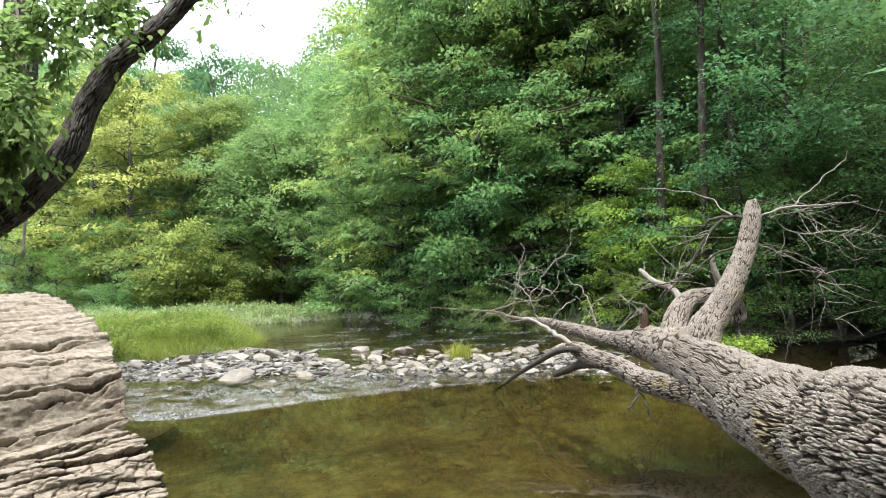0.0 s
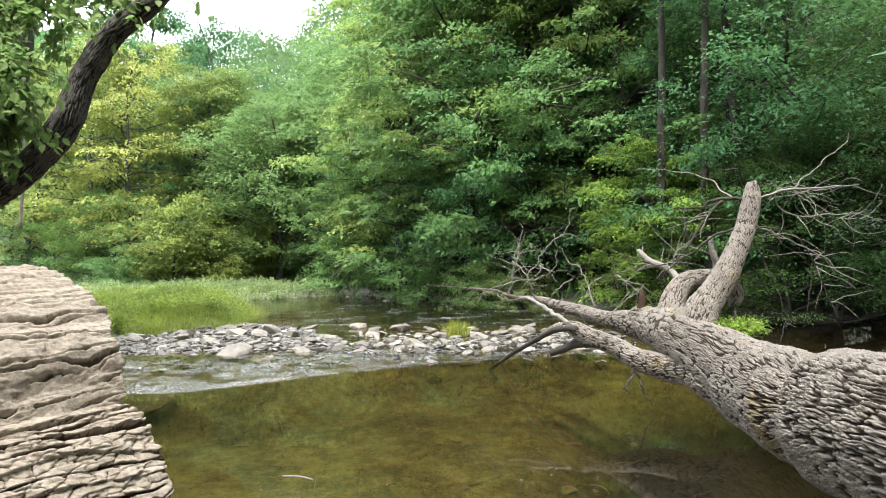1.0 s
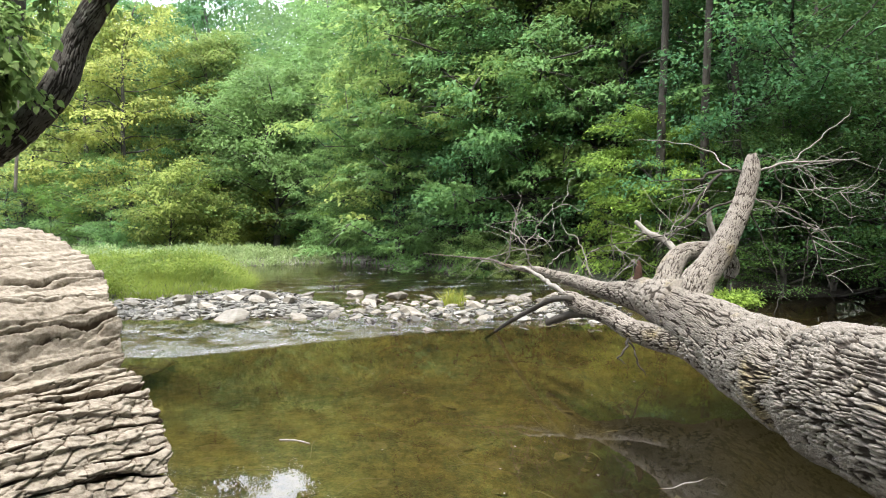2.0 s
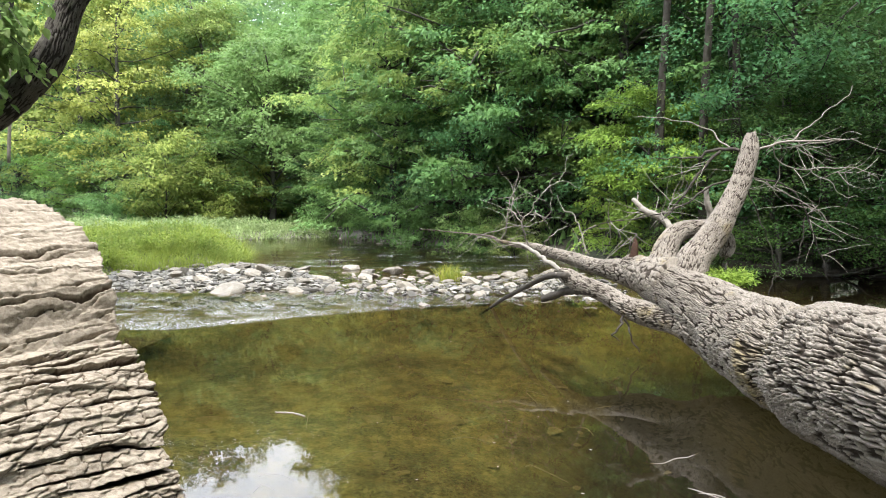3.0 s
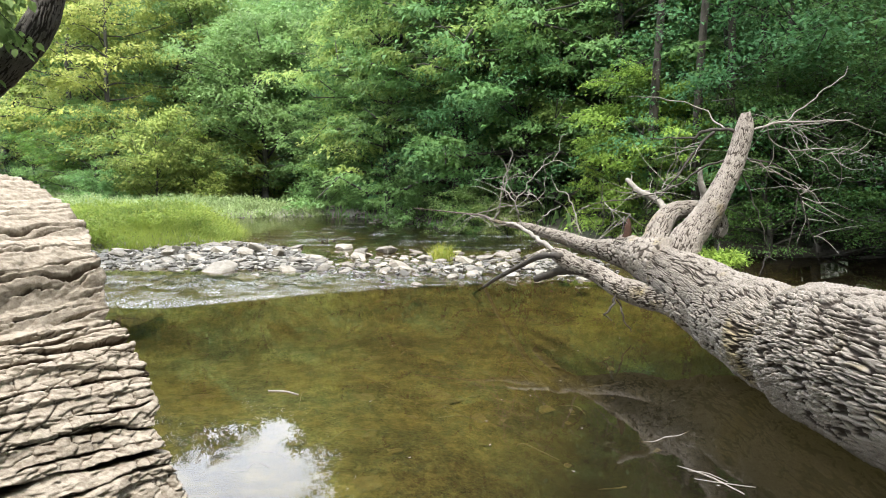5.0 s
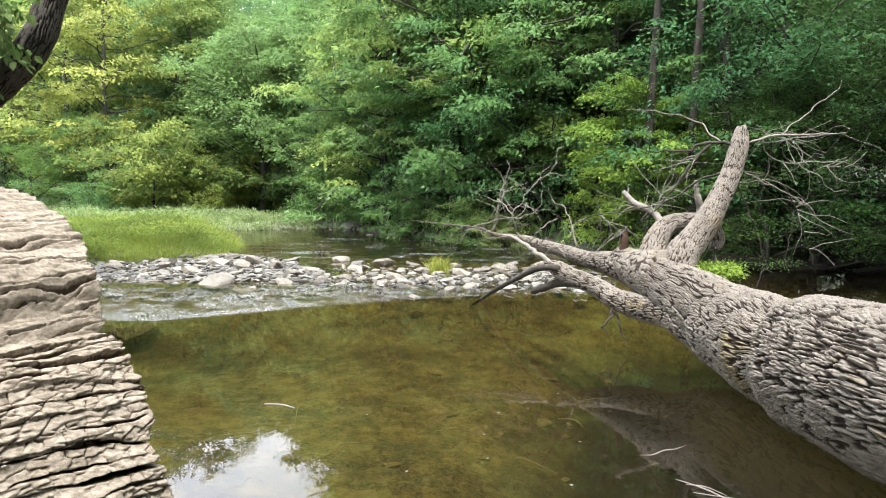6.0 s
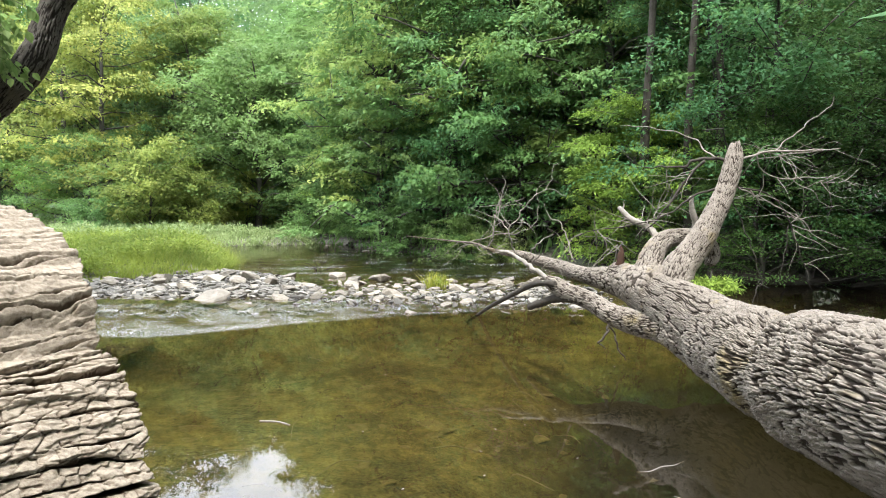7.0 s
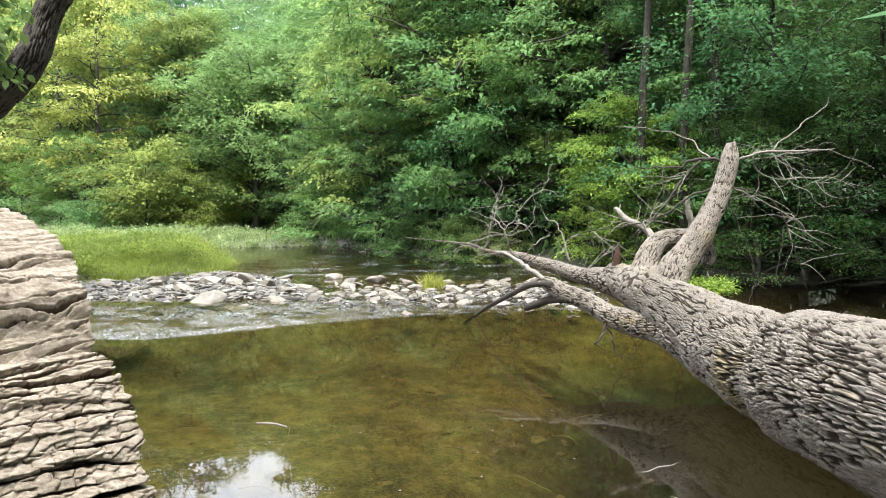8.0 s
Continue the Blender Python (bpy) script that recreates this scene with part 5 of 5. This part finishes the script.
while n < 112:
    x = pick.uniform(-2.4, 3.0)
    y = 13.2 + 0.06 * (x + 1) + pick.gauss(0, 0.7)
    r = pick.choice((0.20, 0.26, 0.32, 0.38, 0.46))
    if free(x, y, r):
        lay_rock(x, y, r, 0.14, "pale weathered rock standing out of the shallow riffle", max(level(x, y) - 0.03, float(land(np.array([x]), np.array([y]))[0])))
        n += 1
for i in range(44):
    s = pick.uniform(0.36, 0.70) * arc[-1]
    x, y = np.interp(s, arc, shore[:, 0]), np.interp(s, arc, shore[:, 1])
    x, y = x + pick.gauss(0, 0.35), y - 0.75 + pick.gauss(0, 0.35)
    if free(x, y, 0.4):
        lay_rock(x, y, pick.uniform(0.25, 0.55), 0.1, "grey rock along the far water's edge", max(0.03, float(land(np.array([x]), np.array([y]))[0])), "rocks along the far bank")
for x, y, s in ((-4.9, 9.1, 0.9), (-4.2, 8.95, 0.75), (-5.2, 9.6, 0.7), (-4.6, 9.8, 0.5)):
    lay_rock(x, y, s, 0.3, "wet brown flat rock awash in the riffle", -0.16, squash=0.7)
for i in range(90):
    x, y = pick.uniform(-3.2, 2.6), pick.uniform(3.6, 9.4)
    lay_rock(x, y, pick.choice((0.10, 0.13, 0.16, 0.2, 0.26, 0.34)), 0.5, "flat brown stone on the riverbed under the water", None, "stones under water", 0.45, BED_ROCKS)


def pebbles():
    local = np.random.default_rng(77)
    shapes = []
    for i in range(6):
        bm = bmesh.new()
        for _ in range(9):
            p = local.normal(size=3)
            p = p / np.linalg.norm(p) * (0.5, 0.38, 0.26)
            bm.verts.new(p)
        bmesh.ops.convex_hull(bm, input=bm.verts)
        bmesh.ops.delete(bm, geom=[v for v in bm.verts if not v.link_faces], context="VERTS")
        bmesh.ops.triangulate(bm, faces=bm.faces)
        bm.verts.index_update()
        shapes.append((np.array([v.co[:] for v in bm.verts]), np.array([[v.index for v in f.verts] for f in bm.faces])))
        bm.free()
    V, F, k = [], [], 0
    x, y = local.uniform(-12, 3, 12000), local.uniform(10.9, 18.5, 12000)
    on = (outline_distance(x, y, BAR) > -0.3) & (outline_distance(x, y, ISLAND) < 0.6)
    shore_d = local.uniform(0.34, 0.72, 1500) * arc[-1]
    sx, sy = np.interp(shore_d, arc, shore[:, 0]) + local.normal(size=1500) * 0.5, np.interp(shore_d, arc, shore[:, 1]) - 0.55 + local.normal(size=1500) * 0.4
    tx, ty = local.uniform(-10, -4.6, 700), local.uniform(26.8, 30.2, 700)
    edge = np.abs(outline_distance(tx, ty, ISLAND)) < 0.7
    rx = local.uniform(-2.6, 3.4, 1500)
    ry = 13.2 + 0.06 * (rx + 1) + local.normal(size=1500) * 0.75
    x, y = np.r_[x[on][:3600], sx, tx[edge], rx], np.r_[y[on][:3600], sy, ty[edge], ry]
    z = land(x, y)
    z[-1500:] = np.maximum(z[-1500:], 0.05)
    for px, py, pz in zip(x, y, z):
        v, f = shapes[local.integers(6)]
        a, s = local.uniform(0, 6.28), local.uniform(0.06, 0.2) if local.random() < 0.8 else local.uniform(0.18, 0.32)
        c, d = np.cos(a) * s, np.sin(a) * s
        V.append(np.stack([v[:, 0] * c - v[:, 1] * d + px, v[:, 0] * d + v[:, 1] * c + py, v[:, 2] * s * 0.8 + max(pz, -0.05) + 0.02], 1))
        F.append(f + k)
        k += len(v)
    return mesh_of("pebbles", np.vstack(V), np.vstack(F), PEBBLE, False)


PEBBLE, pt, ps = nodes_for("pale pebbles")
pg = pt.nodes.new("ShaderNodeNewGeometry")
pt.links.new(mixed(pt, 0.35, ramp(pt, pg.outputs["Random Per Island"], [(0, (0.03, 0.028, 0.024)), (0.6, (0.12, 0.112, 0.096)), (1, (0.30, 0.282, 0.245))]), ramp(pt, noise_of(pt, 12, 6, 0.7), [(0.3, (0.035, 0.032, 0.025)), (0.7, (0.14, 0.132, 0.115))])), ps.inputs["Base Color"])
ps.inputs["Roughness"].default_value = 0.8
tagged(new("gravel", pebbles()), "pale grey pebbles and gravel on the river bar", "gravel", kind="stuff")


# ---------------------------------------------------------------- grass
def blades(seed, x, y, tall, wide, lean):
    local = np.random.default_rng(seed)
    z = land(x, y)
    n = len(x)
    h = tall * (0.55 + 0.6 * local.random(n))
    a = local.uniform(0, 2 * np.pi, n)
    side = np.stack([np.cos(a), np.sin(a), 0 * a], 1) * (wide * (0.6 + 0.8 * local.random(n)))[:, None]
    off = local.normal(size=(n, 2)) * (lean * h)[:, None]
    foot = np.stack([x, y, z - 0.03], 1)
    mid = foot + np.stack([off[:, 0] * 0.35, off[:, 1] * 0.35, h * 0.6], 1)
    tip = foot + np.stack([off[:, 0], off[:, 1], h], 1)
    v = np.stack([foot - side * 0.5, foot + side * 0.5, mid + side * 0.45, tip, mid - side * 0.45], 1).reshape(-1, 3)
    k = 5 * np.arange(n)[:, None]
    return v, k + np.array([[0, 1, 2, 4]]), k + np.array([[4, 2, 3]])


def meadow(name, seed, count, box, rule, tall, wide, lean, material, label):
    local = np.random.default_rng(seed)
    x, y = local.uniform(box[0], box[1], count), local.uniform(box[2], box[3], count)
    on = rule(x, y)
    x, y = x[on], y[on]
    t = tall(x, y) if callable(tall) else np.full(len(x), tall)
    v, q, f = blades(seed + 1, x, y, t, wide, lean)
    return tagged(new(name, mesh_of(name, v, [q, f], material, False)), label, "grass", kind="stuff")


GRASS_PALE = leaf_material("pale blue-green weeds", (0.13, 0.20, 0.07), (0.27, 0.36, 0.16), (0.34, 0.39, 0.24), 0.3)
meadow("grass", 401, 60000, (-16, -4.6, 13.6, 23), lambda x, y: outline_distance(x, y, ISLAND) + 0.5 * fractal(x, y, 91, 2) > 0.30, lambda x, y: 0.10 + 0.10 * smooth(14.5, 16.5, y) + 0.32 * smooth(0.3, 0.75, fractal(x * 0.9, y * 0.9, 92, 3)), 0.013, 0.65, GRASS, "tall yellow-green grass on the river island")
meadow("weeds", 405, 40000, (-30, -5, 22, 36), lambda x, y: outline_distance(x, y, ISLAND) + 0.6 * fractal(x, y, 93, 2) > 0.45, lambda x, y: 0.22 + 0.95 * fractal(x * 0.5, y * 0.5, 94, 3) ** 2, 0.03, 0.7, GRASS_PALE, "low pale green weeds on the far end of the island")
meadow("grass_tuft", 409, 420, (-0.15, 0.35, 13.3, 13.75), lambda x, y: np.hypot(x - 0.1, y - 13.5) < 0.24, 0.50, 0.016, 0.28, GRASS, "small tuft of green grass among the rocks")
meadow("bank_plants", 411, 30000, (-12, 26, 13, 44), lambda x, y: (x < 4) & (y - np.interp(x, SHORE_X, SHORE_Y) > 0.1) & (y - np.interp(x, SHORE_X, SHORE_Y) < 4), 0.4, 0.07, 0.5, LEAF_MID, "low green plants under the trees of the far bank")



def herbs(name, seed, count, box, rule, tall, size, material, label):
    """Leafy weeds: many small low clumps."""
    local = np.random.default_rng(seed)
    x, y = local.uniform(box[0], box[1], count), local.uniform(box[2], box[3], count)
    on = rule(x, y)
    x, y = x[on], y[on]
    c = np.stack([x, y, land(x, y) + tall(x, y) * (0.4 + 0.6 * local.random(len(x)))], 1)
    v, q = clumps(local, c, unit(local.normal(size=c.shape)), np.full(len(c), 0.22), 0.8, 34, size, -0.1, 0.4)
    return tagged(new(name, mesh_of(name, v, q, material, False)), label, "weeds", kind="stuff")


herbs("herbs", 421, 4600, (-15, -4.6, 13.8, 22), lambda x, y: (outline_distance(x, y, ISLAND) + 0.5 * fractal(x, y, 91, 2) > 0.7) & (fractal(x * 1.1, y * 1.1, 97, 2) > 0.38), lambda x, y: 0.14 + 0.62 * fractal(x * 0.9, y * 0.9, 92, 3), 0.085, GRASS, "leafy yellow-green weeds among the island grass")
herbs("low_herbs", 423, 1300, (-24, -5, 24, 36), lambda x, y: outline_distance(x, y, ISLAND) + 0.6 * fractal(x, y, 93, 2) > 0.6, lambda x, y: 0.25 + 0.9 * fractal(x * 0.5, y * 0.5, 94, 3) ** 2, 0.12, GRASS_PALE, "pale green leafy weeds on the far end of the island")

# ---------------------------------------------------------------- small things
plant = tagged(new("seedling"), "bright green fern-like plant growing on the fallen trunk", "plant")
plant.location, plant.scale = (2.9264, 6.82, 0.8944), (FALLEN_SIZE,) * 3
lp = np.random.default_rng(500)
pc, po = [], []
for i in range(60):
    a, d = lp.uniform(0, 6.28), lp.uniform(0.02, 0.25)
    pc.append((1.15 * d * np.cos(a) + 0.04, 0.5 * d * np.sin(a), 0.03 + 0.06 * lp.random() - 0.10 * d)), po.append((np.cos(a), np.sin(a), 0.1))
v, q = clumps(lp, np.array(pc), np.array(po), np.full(60, 0.08), 0.5, 40, 0.038, 0.3, 0.4, True)
part("leaf_mass", mesh_of("leaf_mass", v, q, LEAF_MAPLE, False), plant)
part("stem", joined("stem", [tube([(0, 0, -0.15, 0.012), (0.03, 0, 0.0, 0.01), (0.05, 0, 0.16, 0.005)], 8, 6), tube([(0, 0, -0.05, 0.008), (-0.08, 0, 0.06, 0.006), (-0.14, 0, 0.12, 0.003)], 8, 6)], TREE_BARK), plant)


def loose(name, points, material, label, category, n=24, sides=8, rough=0.2):
    off = np.array(points[0][:3])
    v, q, t = tube(points, n, sides, rough)
    ob = tagged(new(name, joined(name, [(v - off, q, t)], material)), label, category)
    ob.location = off
    return ob


ls = np.random.default_rng(530)
for i in range(22):
    # waterlogged twigs over the bed
    x, y, a = ls.uniform(-1.8, 2.0), ls.uniform(4.0, 9.0), ls.uniform(0, 6.28)
    long, z = ls.uniform(0.15, 0.5), -ls.uniform(0.12, 0.4)
    dx, dy, b = long * np.cos(a), long * np.sin(a), ls.normal() * 0.06
    loose("sunken_twig", [(x, y, z - 0.03, 0.003), (x + dx * 0.5 + b, y + dy * 0.5 - b, z, 0.005), (x + dx, y + dy, z - 0.05, 0.003)], BARE_WOOD, "thin pale waterlogged twig under the water", "twig", 12, 5, 0.6)["group"] = "sunken twigs"
for pts in ([(1.469, 3.8, 0.012, 0.0018), (1.556, 3.716, 0.012, 0.0042), (1.622, 3.632, 0.01, 0.0048), (1.716, 3.45, 0.006, 0.0036)], [(1.506, 3.735, 0.01, 0.0018), (1.605, 3.696, 0.014, 0.0030), (1.687, 3.594, 0.008, 0.0018)], [(1.508, 3.636, 0.008, 0.0018), (1.644, 3.572, 0.012, 0.0036), (1.819, 3.529, 0.006, 0.0018)]):
    loose("floating_twig", pts, BARE_WOOD, "pale drift twig floating beside the fallen trunk", "twig", 20, 6, 0.5)["group"] = "drift twigs"
loose("floating_stick", [(1.76, 4.38, -0.004, 0.002), (1.66, 4.30, 0.001, 0.003), (1.56, 4.27, 0.001, 0.004), (1.46, 4.2, 0.0, 0.003), (1.37, 4.2, -0.003, 0.002)], BARE_WOOD, "pale stick floating on the water", "stick", 20, 6, 0.5)
loose("floating_stick", [(-1.42, 5.25, 0.006, 0.006), (-1.28, 5.24, 0.003, 0.007), (-1.15, 5.15, 0.006, 0.006)], BARE_WOOD, "pale sliver of wood floating on the pool", "stick")
# drift logs take dark wood, which puts the bank's shade into their colour
for pts in ([(6.2, 14.3, 0.30, 0.15), (7.2, 14.2, 0.22, 0.17), (8.4, 14.3, 0.12, 0.15), (9.6, 14.7, 0.12, 0.10)], [(8.2, 15.0, 0.75, 0.10), (9.6, 14.7, 0.50, 0.12), (10.9, 14.8, 0.25, 0.13)], [(9.2, 14.0, 0.05, 0.07), (10.2, 14.3, 0.12, 0.06), (11.5, 14.6, 0.16, 0.05)]):
    off = np.array(pts[0][:3])
    v, q, t, _ = bark_limb(pts, 150, 44, 0.3, 0.05, 0.035, 45)
    ob = tagged(new("drift_log", joined("drift_log", [(v - off, q, t)], DARK_WOOD)), "dark log lying along the shaded far bank", "log")
    ob.location = off
debris = tagged(new("drift_branch"), "bare twiggy branch stranded in the upstream shallows", "branch")
debris.location = (-3.0, 17.3, 0.1)
ld = np.random.default_rng(510)
for i in range(12):
    a = ld.uniform(0, 3.14)
    r = ld.uniform(0.3, 0.8)
    p = (r * np.cos(a) * 1.2, ld.uniform(-0.2, 0.2), 0.08 + 0.35 * ld.random() * np.sin(a))
    v, q, t = tube([(ld.uniform(-0.1, 0.1), 0, -0.05, 0.007), (p[0] * 0.5, p[1], p[2] * 0.7, 0.005), (*p, 0.002)], 8, 5)
    part("twig", joined("drift_twig", [(v, q, t)], DARK_WOOD), debris)
lf = np.random.default_rng(520)
for i in range(20):
    x, y = lf.uniform(-1.6, 2.2), lf.uniform(3.0, 8.0)
    v, q = leaf_quads(np.zeros((1, 3)), np.array([[1.0, 0, 0]]), np.array([[0, 0, 1.0]]), np.array([0.03]), np.array([0.016]))
    leaf = tagged(new("floating_leaf", mesh_of("floating_leaf", v, q, BARE_WOOD, False)), "small pale leaf floating on the water", "leaf", "floating leaves")
    leaf.matrix_basis = pose(x, y, 0.006, 0, 0, lf.uniform(0, 360))
